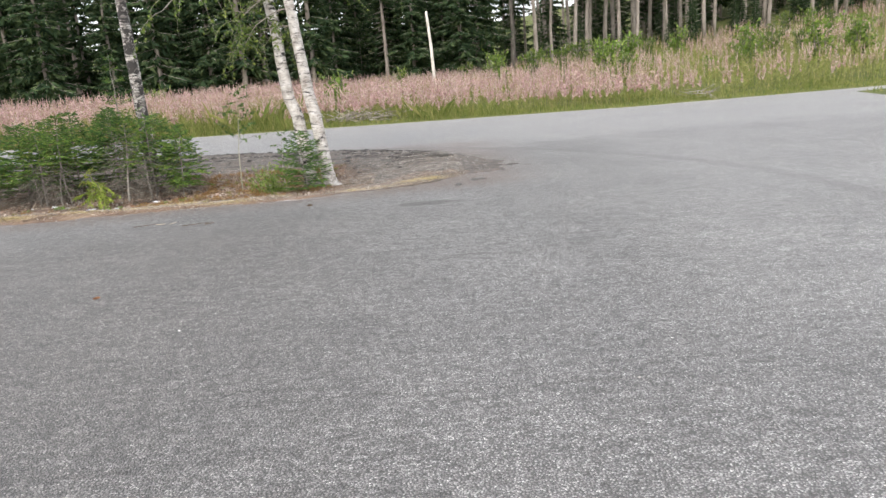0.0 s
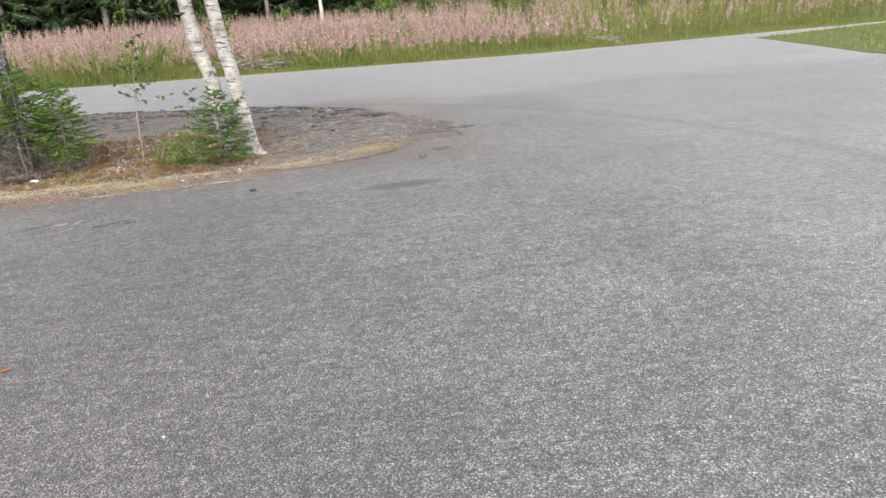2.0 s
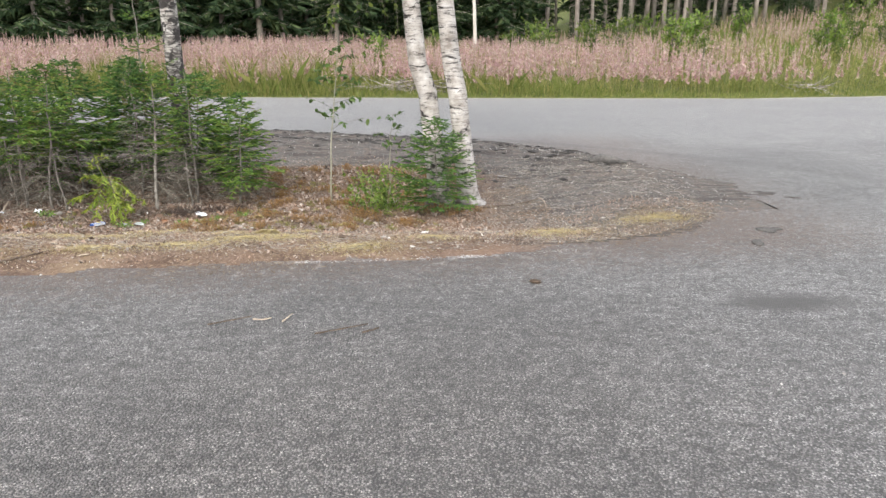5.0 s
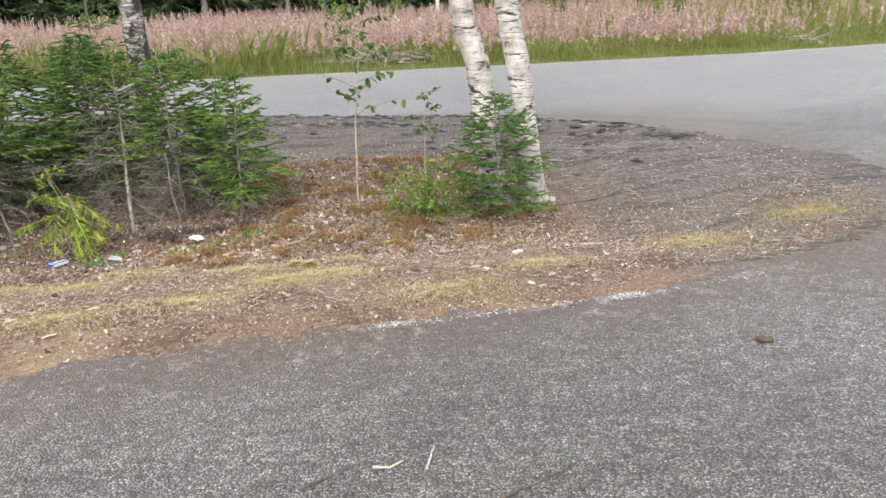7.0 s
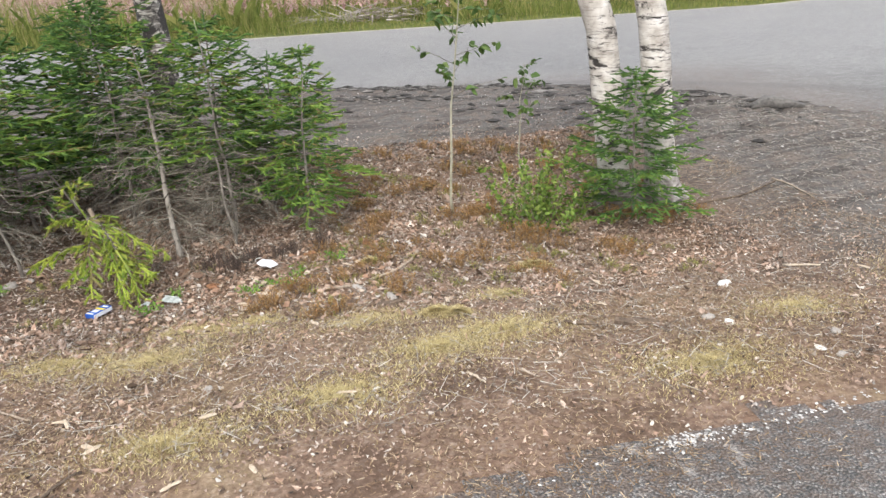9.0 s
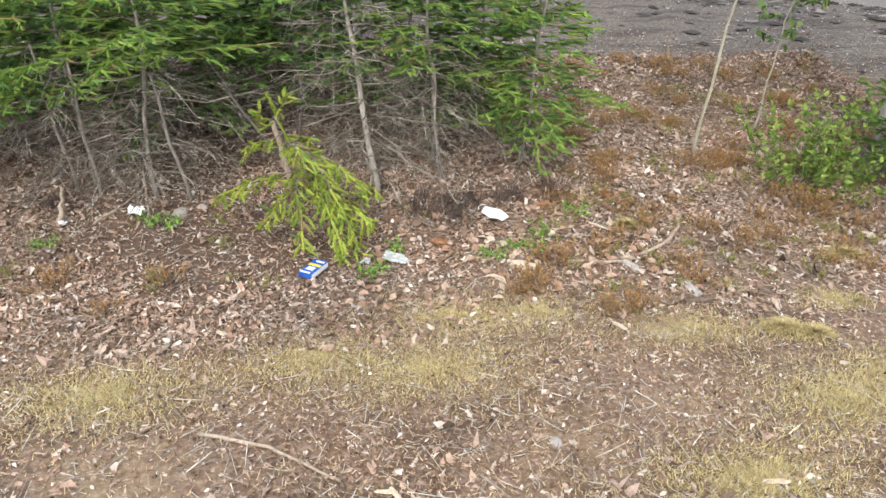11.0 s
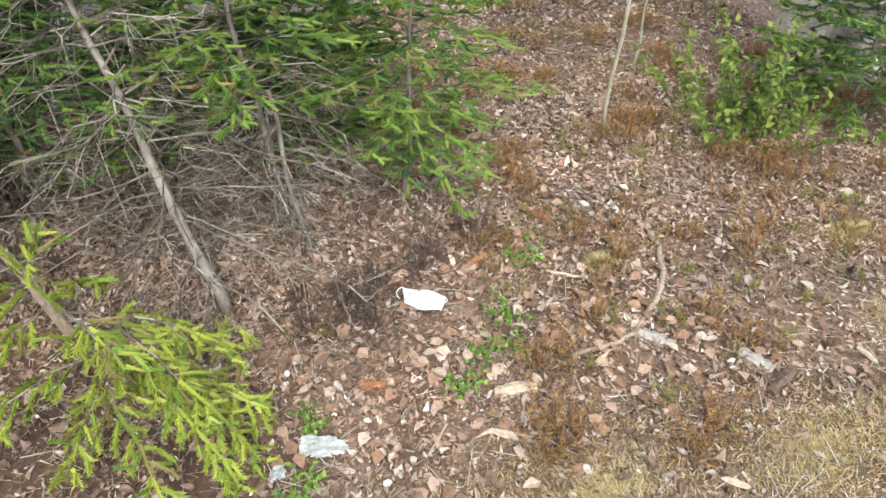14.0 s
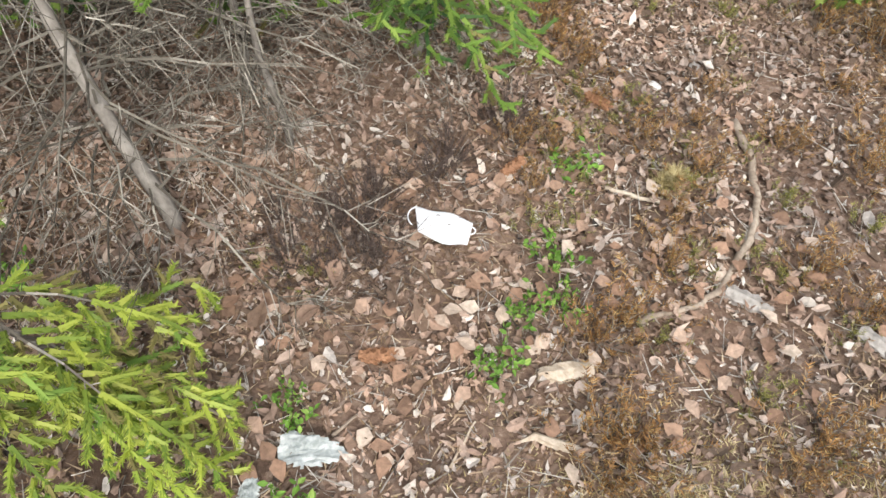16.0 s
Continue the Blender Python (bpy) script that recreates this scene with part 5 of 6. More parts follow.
geo = Geo()
x, y = scatter(15000, -8.5, 1.0, 9.3, 14.6, lambda x, y, r: (inside_strip(x, y) > 0.05) & ((x < -1.5) | (y < 11.2)), 143)
dry_leaves(geo, x, y, 0.011, 144, tilt=0.3, lift=0.008, k=5)
x, y = scatter(900, -7.0, -3.4, 10.8, 12.6, in_strip(0.05), 145)
dry_leaves(geo, x, y, 0.014, 146, tilt=0.4, lift=0.01, k=7)
M_DEBRIS = island_mat("mixed_debris", [(0, (0.03, 0.024, 0.02)), (0.4, (0.09, 0.065, 0.05)), (0.5, (0.4, 0.34, 0.28)), (0.8, (0.54, 0.48, 0.41)), (1, (0.72, 0.69, 0.63))], 0.8)
tagged(part("bark_debris", geo, M_DEBRIS), "small pale and dark flakes of bark and wood", "debris", kind="stuff")

MOSS = [(-3.13, 11.35, 0.12), (-3.46, 10.94, 0.16), (-3.84, 10.72, 0.1), (-3.74, 10.66, 0.08), (-5.6, 10.72, 0.35), (-5.09, 10.97, 0.45), (-3.57, 10.36, 0.38), (-6.29, 10.54, 0.45), (-4.97, 9.73, 0.32), (-4.36, 9.95, 0.4),
        (-4.106, 11.707, 0.07), (-4.75, 10.95, 0.33), (-5.2, 10.6, 0.4), (-4.2, 10.75, 0.3), (-2.9, 9.75, 0.4), (-1.2, 10.35, 0.45), (-0.2, 10.7, 0.4), (-5.9, 9.6, 0.5), (-3.9, 10.25, 0.35), (-7.2, 10.2, 0.5), (-2.3, 10.1, 0.3)]
geo = Geo()
for k, (mx, my, mr) in enumerate(MOSS):
    r_ = np.random.default_rng(150 + k)
    n = int(min(22000 * mr, 9000))
    q, ang = np.abs(r_.normal(size=n)) * 0.55, r_.uniform(0, 6.28, n)
    x, y = mx + mr * q * np.cos(ang) * 1.35, my + mr * q * np.sin(ang) * 0.8
    k_ = inside_strip(x, y) > 0.02
    x, y, q = x[k_], y[k_], q[k_]
    n = len(x)
    a2 = r_.uniform(0, 6.28, n)
    h = r_.uniform(0.006, 0.019, n) * (1.25 - 0.5 * np.minimum(q, 1.5))
    p = np.c_[x, y, height(x, y) + 0.01 + (0.03 * np.exp(-(q / 0.6) ** 2) if mr < 0.13 else 0)]
    d = np.c_[np.cos(a2) * h * 1.6, np.sin(a2) * h * 1.6, h]
    side = np.c_[-np.sin(a2), np.cos(a2), 0 * a2] * 0.0018
    geo.add(np.stack([p - side, p + side, p + d], 1).reshape(-1, 3), np.arange(n)[:, None] * 3 + np.arange(3))
tagged(part("dry_moss", geo, M_STRAW), "patches of straw-coloured dry moss and short grass", "moss", kind="stuff")

geo = Geo()
x, y = scatter(26000, -7.5, 0.5, 9.6, 14.4, in_strip(0.0), 160)
r_ = np.random.default_rng(161)
ang, ln = r_.uniform(0, 6.28, len(x)), 0.02 + 0.11 * r_.random(len(x)) ** 3
a = np.c_[x, y, height(x, y) + 0.022]
b = a + np.c_[np.cos(ang) * ln, np.sin(ang) * ln, r_.uniform(-0.004, 0.012, len(x))]
sticks(geo, a, b, 0.0008 + 0.0018 * r_.random(len(x)) ** 2, 0.0007)
tagged(part("twig_litter", geo, M_TWIG_LITTER), "thin grey dead twigs scattered over the soil", "twigs", kind="stuff")


def pebble_geo(seed, squash=0.55):
    r = np.random.default_rng(seed)
    bm = bmesh.new()
    bmesh.ops.create_icosphere(bm, subdivisions=2, radius=1.0)
    sh = Vector(r.normal(size=3) * 5)
    for v in bm.verts:
        v.co *= 1 + 0.28 * noise.noise(v.co * 1.1 + sh) + 0.1 * noise.noise(v.co * 3 + sh)
        v.co.z *= squash
    me = bpy.data.meshes.new("stone")
    bm.to_mesh(me)
    bm.free()
    for p_ in me.polygons:
        p_.use_smooth = True
    return me


geo = Geo()
r_ = np.random.default_rng(170)
small = np.array([(1, 0, 0), (-0.9, 0.1, 0), (0.1, 0.8, 0), (0, -0.9, 0), (0, 0.1, 0.7), (0, 0, -0.6)])
tri = np.array([(0, 2, 4), (2, 1, 4), (1, 3, 4), (3, 0, 4), (2, 0, 5), (1, 2, 5), (3, 1, 5), (0, 3, 5)])
x, y = scatter(5200, -9, 6, -1, 17, lambda x, y, r: (r.random(len(x)) < 0.1 + 0.9 * np.exp(-np.abs(inside_strip(x, y)) / 0.5)), 172)
xb, yb = scatter(3600, -8, 1.6, 13.4, 17.5, in_strip(0.0), 173)
x, y = np.r_[x, xb], np.r_[y, yb]
for px_, py_ in zip(x, y):
    s_ = r_.uniform(0.003, 0.011)
    c_, sn = math.cos(px_ * 97), math.sin(px_ * 97)
    v = small * s_ * r_.uniform(0.7, 1.3, 3)
    v = np.c_[v[:, 0] * c_ - v[:, 1] * sn, v[:, 0] * sn + v[:, 1] * c_, v[:, 2]]
    geo.add(v + [px_, py_, float(height(px_, py_)) + 0.016 + s_ * 0.3], tri)
M_GRAVEL = island_mat("loose_gravel", [(0, (0.12, 0.11, 0.1)), (0.5, (0.3, 0.28, 0.26)), (0.85, (0.48, 0.45, 0.42)), (1, (0.75, 0.73, 0.7))], 0.85)
tagged(part("loose_gravel", geo, M_GRAVEL), "loose small stones on asphalt and soil", "gravel", kind="stuff")


def lumps(x, y, size, turn, seed, squash=0.5, stretch=1.8):
    """Angular clods lying flat, one eight-faced lump each."""
    r = np.random.default_rng(seed)
    n = len(x)
    v = small[None] * r.uniform(0.7, 1.3, (n, 6, 3)) * size[:, None, None] * [stretch, 1, squash]
    c, s_ = np.cos(turn)[:, None], np.sin(turn)[:, None]
    v = np.stack([v[..., 0] * c - v[..., 1] * s_, v[..., 0] * s_ + v[..., 1] * c, v[..., 2]], -1)
    v = v + np.c_[x, y, height(x, y) + 0.016 + size * squash * 0.2][:, None]
    return Geo().add(v.reshape(-1, 3), (np.arange(n)[:, None, None] * 6 + tri).reshape(-1, 3))


r_ = np.random.default_rng(180)
bx = np.concatenate([r_.uniform(-12, -0.4, 1500), r_.uniform(-5, 0.2, 700)])
off = np.where(np.arange(len(bx)) % 3 == 0, r_.normal(size=len(bx)) * 0.08 + 0.1, np.where(np.arange(len(bx)) % 3 == 1, r_.normal(size=len(bx)) * 0.1 + 0.75, np.abs(r_.normal(size=len(bx))) * 1.3))
by = np.interp(bx, BACK_X, BACK_Y) - off
k_ = r_.random(len(bx)) < 0.35 + 0.65 * smooth01(-0.3, 0.3, waves(bx, by, 1.6, 181))
bx, by = bx[k_], by[k_]
tx, ty = scatter(9000, -1.9, 1.1, 11.2, 15.8, lambda x, y, r: (inside_strip(x, y) > 0.0) & (r.random(len(x)) < 0.2 + 0.8 * smooth01(-0.2, 0.4, waves(x, y, 2.2, 186))), 187)
M_CLOD = island_mat("dark_crumbled_asphalt", [(0, (0.03, 0.028, 0.026)), (0.6, (0.075, 0.07, 0.066)), (0.9, (0.15, 0.14, 0.13)), (1, (0.3, 0.28, 0.26))], 0.9)
tagged(part("crumbled_asphalt", lumps(bx, by, 0.015 + 0.04 * r_.random(len(bx)) ** 2, -0.35 + r_.normal(size=len(bx)) * 0.3, 182), M_CLOD), "dark crumbled asphalt and mud clods along the rutted edge", "asphalt rubble", kind="stuff")

M_TIP = island_mat("grey_dirt_gravel", [(0, (0.05, 0.047, 0.044)), (0.5, (0.15, 0.14, 0.13)), (0.85, (0.3, 0.28, 0.26)), (1, (0.6, 0.58, 0.55))], 0.9)
tagged(part("dirt_gravel", lumps(tx, ty, 0.005 + 0.011 * r_.random(len(tx)) ** 2, r_.uniform(0, 6.28, len(tx)), 188, 0.45, 1.4), M_TIP), "grey gravelly dirt on the rounded end of the strip", "gravel", kind="stuff")
ex = np.linspace(-3.9, -0.9, 5200) + r_.normal(size=5200) * 0.02
ey = np.interp(ex, (-3.9, -3.4, -2.93, -2.37, -1.74, -1.34, -0.9), (9.23, 9.3, 9.33, 9.4, 9.46, 9.56, 9.68)) + r_.normal(size=5200) * 0.02
k_ = r_.random(5200) < (0.07 + 0.36 * smooth01(0.0, 0.6, waves(ex * 1.6, ey * 0.4, 4.1, 185))) * smooth01(-3.9, -3.2, ex) * (1 - 0.6 * smooth01(-1.6, -0.9, ex))
ex, ey = ex[k_], ey[k_]
line_geo = lumps(ex, ey, r_.uniform(0.0025, 0.0075, len(ex)), r_.uniform(0, 6.28, len(ex)), 184, 0.22, 1.3)
tagged(part("edge_line", line_geo, island_mat("worn_white_paint", [(0, (0.3, 0.29, 0.28)), (0.5, (0.5, 0.49, 0.47)), (1, (0.75, 0.74, 0.72))], 0.8)), "worn flaking white edge line on the asphalt", "road marking", kind="stuff")


# ---- single things on the ground ----
def stone(x, y, size, label, mat, name="stone", seed=1, squash=0.5, stretch=1.0, lift=0.0):
    ob = new(name, pebble_geo(seed, squash))
    ob.data.materials.append(mat)
    ob.matrix_basis = pose(*on_ground(x, y, size * squash * 0.45 + lift), 0, 0, seed * 47 % 360) @ Matrix.Diagonal((size * stretch, size, size, 1))
    return tagged(ob, label, "stone")


def stick(name, pts, rad, label, mat, category="stick", lift=0.008, rise=0.0, sides=7):
    g = Geo()
    x0, y0 = pts[0]
    z0 = float(height(x0, y0))
    xy = np.array(pts, float)
    t = np.linspace(0, len(xy) - 1, max(8, 3 * len(xy)))
    q = np.c_[np.interp(t, range(len(xy)), xy[:, 0]), np.interp(t, range(len(xy)), xy[:, 1])]
    r = np.random.default_rng(int(abs(x0 * 1000)))
    q = q + r.normal(size=q.shape) * rad * 0.35
    z = height(q[:, 0], q[:, 1]) + 0.009 + lift + rad * 0.6 + rise * np.linspace(0, 1, len(q))
    tube(g, np.c_[q[:, 0] - x0, q[:, 1] - y0, z - z0], np.linspace(rad, rad * 0.6, len(q)), sides, 0, 0.1)
    ob = part(name, g, mat, None, label, True)
    ob.matrix_basis = pose(x0, y0, z0)
    return tagged(ob, category=category)


ROOT = [(-3.784, 11.8), (-3.823, 11.705), (-3.884, 11.61), (-4.003, 11.486), (-4.07, 11.445), (-4.262, 11.367), (-4.359, 11.374), (-4.474, 11.406)]
stick("curved_branch", ROOT, 0.0125, "curved grey-brown fallen branch on leaf litter", M_STICK, "branch")
for pts, rad, lab, mat in (
        ([(-4.276, 11.782), (-4.2, 11.68), (-4.127, 11.598)], 0.007, "pale straight stick on leaf litter", M_PALEWOOD),
        ([(-4.485, 11.123), (-4.38, 11.12), (-4.291, 11.098)], 0.005, "thin dark stick with white patches", M_DARKSTICK),
        ([(-5.444, 11.699), (-5.38, 11.62), (-5.329, 11.531)], 0.004, "thin grey twig on leaf litter", M_STICK),
        ([(-5.227, 11.506), (-5.15, 11.525), (-5.072, 11.52)], 0.004, "thin grey twig on leaf litter", M_STICK),
        ([(-5.04, 11.323), (-4.948, 11.382)], 0.004, "pale thin twig on leaf litter", M_PALEWOOD),
        ([(-6.727, 11.895), (-6.64, 12.1), (-6.559, 12.371)], 0.008, "grey leaning stick under the spruces", M_STICK),
        ([(-1.857, 10.783), (-1.721, 10.667)], 0.008, "short pale stick on brown soil", M_PALEWOOD),
        ([(-1.044, 12.111), (-1.02, 11.9), (-1.046, 11.631)], 0.007, "grey stick on dirt beside the birch", M_STICK),
        ([(-1.9, 12.0), (-1.4, 11.95), (-1.05, 12.05)], 0.009, "dark fallen stick beside the birch", M_DARKSTICK),
        ([(-3.291, 10.341), (-3.2, 10.26), (-3.117, 10.227)], 0.008, "dark stick on brown soil", M_DARKSTICK),
        ([(-5.928, 10.287), (-5.72, 10.22), (-5.511, 10.057)], 0.007, "crooked pale stick on dry moss", M_STICK),
        ([(-3.838, 9.95), (-3.79, 9.84)], 0.006, "short pale stick on dry moss", M_PALEWOOD),
        ([(-3.635, 9.9), (-3.58, 9.83)], 0.006, "short brown stick on dry moss", M_STICK),
        ([(-2.976, 7.937), (-2.701, 8.069)], 0.005, "thin dark twig on asphalt", M_DARKSTICK),
        ([(-3.591, 8.086), (-3.374, 8.203)], 0.005, "thin dark twig on asphalt", M_DARKSTICK),
        ([(-3.357, 8.164), (-3.3, 8.15), (-3.253, 8.183)], 0.005, "pale twig on asphalt", M_PALEWOOD),
        ([(-3.183, 8.12), (-3.147, 8.239)], 0.005, "pale twig on asphalt", M_PALEWOOD),
        ([(-2.716, 7.947), (-2.631, 8.012)], 0.006, "dark twig on asphalt", M_DARKSTICK),
        ([(-5.5, 9.2), (-5.3, 9.5), (-5.22, 9.62)], 0.009, "dark crooked stick on brown soil", M_DARKSTICK)):
    stick("stick", pts, rad, lab, mat, lift=0.018 if "asphalt" in lab else 0.008)

for x, y, sz, lab, mat, sd in (
        (-2.35, 10.56, 0.06, "flat white stone on brown soil", M_WHITESTONE, 1), (-2.653, 10.033, 0.035, "small white stone on brown soil", M_WHITESTONE, 2),
        (-2.455, 9.709, 0.03, "small white stone on brown soil", M_WHITESTONE, 3), (-2.407, 9.649, 0.035, "pale pinkish stone at the asphalt edge", M_STONE, 4),
        (-2.316, 9.806, 0.035, "grey stone on brown soil", M_STONE, 5), (-4.878, 10.163, 0.035, "grey-beige stone on dry moss", M_STONE, 6),
        (-4.31, 9.922, 0.024, "small white stone on dry moss", M_WHITESTONE, 7), (-4.206, 9.954, 0.02, "small white stone on dry moss", M_WHITESTONE, 8),
        (-3.723, 12.036, 0.035, "round grey-green stone in leaf litter", M_STONE, 9), (-3.892, 12.031, 0.03, "elongated white stone in leaf litter", M_WHITESTONE, 10),
        (-2.317, 8.476, 0.03, "small white stone on asphalt", M_WHITESTONE, 11), (-2.7, 10.12, 0.045, "grey bark-like stone on brown soil", M_STONE, 12),
        (-6.35, 12.02, 0.07, "brown stone at the spruce foot", M_STONE, 13), (-6.25, 12.08, 0.05, "brown stone at the spruce foot", M_STONE, 14),
        (-4.239, 11.867, 0.028, "white angular stone in leaf litter", M_WHITESTONE, 15), (-4.6, 11.98, 0.026, "grey stone in leaf litter", M_STONE, 16)):
    stone(x, y, sz * 0.55, lab, mat, seed=sd, squash=0.5, stretch=1.4)

for k, (x, y) in enumerate([(-4.838, 9.883), (-4.324, 9.935), (-4.646, 9.51), (-4.891, 9.466), (-5.203, 9.747), (-5.361, 9.979), (-3.197, 11.419), (-3.039, 10.511), (-5.248, 10.816), (-5.135, 10.782),
                            (-5.96, 10.9), (-6.086, 11.112), (-5.39, 10.0), (-5.221, 9.769), (-5.216, 11.187), (-4.727, 11.376), (-4.45, 10.8), (-3.75, 10.9), (-2.9, 10.9), (-1.6, 10.5)]):
    g = Geo()
    r_ = np.random.default_rng(200 + k)
    L, W = r_.uniform(0.018, 0.04), r_.uniform(0.006, 0.012)
    tube(g, [(-L, 0, 0), (-L * 0.6, 0, 0.002), (0, W * 0.2, 0.004), (L * 0.7, 0, 0.002), (L, 0, 0)], [W * 0.5, W, W, W * 0.9, W * 0.3], 6, 0, 0.15)
    ob = part("wood_chip", g, M_PALEWOOD, None, "small pale wood chip lying on the soil")
    ob.matrix_basis = pose(*on_ground(x, y, 0.01), 0, 0, r_.uniform(0, 360)) @ Matrix.Diagonal((1, 1, 0.6, 1))
    tagged(ob, category="wood chip", group="wood chips on the soil")

g = Geo()
tube(g, [(0, 0, 0.006), (0.03, 0.01, 0.012), (0.08, -0.01, 0.014), (0.12, -0.02, 0.01), (0.152, -0.035, 0.004)], [0.004, 0.009, 0.012, 0.011, 0.004], 7, 0, 0.2)
ob = tagged(part("broken_branch_piece", g, M_PALEWOOD, None, "pale splintered piece of wood on moss"), category="wood")
ob.matrix_basis = pose(*on_ground(-4.888, 11.295, 0.006), 0, 0, -28)


def slab(x, y, ln, wd, turn, mat, label):
    g = Geo()
    r = np.random.default_rng(int(abs(x * 999)))
    n = 9
    t = np.linspace(-1, 1, n)
    up = np.c_[t * ln / 2, wd / 2 * (1 - 0.35 * t ** 2) + r.normal(size=n) * wd * 0.06, 0.012 + r.normal(size=n) * 0.002]
    lo = np.c_[t * ln / 2, -wd / 2 * (1 - 0.35 * t ** 2) + r.normal(size=n) * wd * 0.06, 0.010 + r.normal(size=n) * 0.002]
    mid = np.c_[t * ln / 2, 0 * t, 0.02 + r.normal(size=n) * 0.002]
    rows = np.concatenate([up, mid, lo, lo * [1, 1, 0] - [0, 0, 0.01], up * [1, 1, 0] - [0, 0, 0.01]])
    i = np.arange(n - 1)
    q = np.concatenate([np.stack([a * n + i, a * n + i + 1, b * n + i + 1, b * n + i], 1) for a, b in ((0, 1), (1, 2), (2, 3), (3, 4), (4, 0))])
    g.add(rows, q)
    g.f += [np.array([[k * n for k in range(5)]]), np.array([[k * n + n - 1 for k in range(4, -1, -1)]])]
    g.m += [np.array([0]), np.array([0])]
    ob = tagged(part("bark_piece", g, mat, None, label), category="bark")
    ob.matrix_basis = pose(*on_ground(x, y, 0.006), 0, 0, turn)


slab(-4.191, 11.318, 0.12, 0.045, -60, M_STONE, "grey weathered piece of bark on litter")
slab(-4.032, 11.071, 0.11, 0.05, -75, M_STONE, "grey weathered piece of bark on litter")
slab(-4.71, 11.38, 0.13, 0.04, -20, M_PALEWOOD, "pale rotten wood piece on leaf litter")
slab(-4.05, 10.97, 0.14, 0.035, 10, M_DARKSTICK, "dark brown piece of bark on dry soil")
slab(-3.0, 10.2, 0.2, 0.05, -25, M_DARKSTICK, "dark brown piece of bark on dry soil")


def cone(x, y, ln, turn, name="spruce_cone", lift=0.01, label="brown spruce cone lying in leaf litter", mat=M_CONE):
    g = Geo()
    t = np.linspace(0, 1, 9)
    tube(g, np.c_[(t - 0.5) * ln, 0 * t, 0 * t], 0.16 * ln * np.sin(np.pi * (0.08 + 0.86 * t)) ** 0.6, 8)
    p, d = [], []
    for k in range(70):
        f = (k + 0.5) / 70
        a = k * 2.4
        rad = 0.15 * ln * math.sin(math.pi * (0.08 + 0.86 * f)) ** 0.6
        p.append(((f - 0.5) * ln, math.cos(a) * rad, math.sin(a) * rad))
        d.append((0.8, math.cos(a) * 0.5, math.sin(a) * 0.5))
    leaves(g, p, d, 0.16 * ln, seed=5, ratio=0.95)
    ob = tagged(part(name, g, mat, None, label), category="cone")
    ob.matrix_basis = pose(*on_ground(x, y, lift + 0.13 * ln), 0, 0, turn)


cone(-4.097, 12.061, 0.085, -70)
cone(-4.478, 11.947, 0.08, 15)
cone(-5.06, 11.62, 0.085, -25)
cone(-2.734, 5.179, 0.05, 35, "pine_cone", 0.016, "orange-brown cone lying on the asphalt")
cone(-1.633, 8.805, 0.075, -30, "pine_cone", 0.016, "dark brown cone lying on the asphalt", mat=M_DARKSTICK)
g = Geo()
tube(g, [(0, 0, 0), (0.005, 0, 0.04), (0.0, 0.004, 0.085)], [0.006, 0.005, 0.005], 7)
tube(g, [(0.0, 0.004, 0.08), (0.0, 0.004, 0.09), (0, 0.004, 0.097)], [0.007, 0.009, 0.004], 8, 1)
ob = tagged(part("cut_stem", g, [M_DARKSTICK, M_WHITESTONE], None, "short cut stem with a pale end"), category="stem")
ob.matrix_basis = pose(*on_ground(-5.28, 11.739))
g = Geo()
tube(g, [(0, 0, -0.02), (-0.03, 0.01, 0.1), (-0.05, 0.02, 0.22), (-0.08, 0.02, 0.36)], [0.02, 0.017, 0.016, 0.015], 8, 0, 0.06)
ob = tagged(part("dead_stump", g, M_STICK, None, "broken grey dead stem of a spruce"), category="stump")
ob.matrix_basis = pose(*on_ground(-5.8, 12.32))
for k, (x, y, lx, tall) in enumerate([(-6.78, 12.2, -0.02, 0.75), (-6.92, 12.28, -0.06, 0.8), (-6.32, 12.16, -0.1, 0.7), (-5.9, 12.7, -0.35, 0.6), (-4.98, 12.3, -0.05, 0.7)]):
    g = Geo()
    t = np.linspace(0, 1, 7)
    tube(g, np.c_[lx * t + 0.01 * np.sin(t * 9), 0.04 * t, t * tall - 0.03], np.linspace(0.012, 0.006, 7), 7, 0, 0.06)
    p0 = np.c_[lx * t + 0.01 * np.sin(t * 9), 0.04 * t, t * tall - 0.03]
    top = thing("dead_spruce_stem", on_ground(x, y), "thin bare grey dead spruce stem", "stem", "dead stems under the spruces")
    part("stem", g, M_SPRUCE_BARK, top, smooth=True)
    g2, r_ = Geo(), np.random.default_rng(300 + k)
    for q in range(16):
        f = r_.integers(1, 7)
        pts = limb(g2, p0[f], (*r_.normal(size=2), -0.15), r_.uniform(0.12, 0.34), 0.0025, r_, -0.5)
        for w in range(4):
            limb(g2, pts[r_.integers(2, 6)], r_.normal(size=3) * [1, 1, 0.5] + [0, 0, -0.3], r_.uniform(0.05, 0.14), 0.0012, r_, -0.3, 3)
    tagged(part("deadwood", g2, M_TWIG, top), kind="stuff")

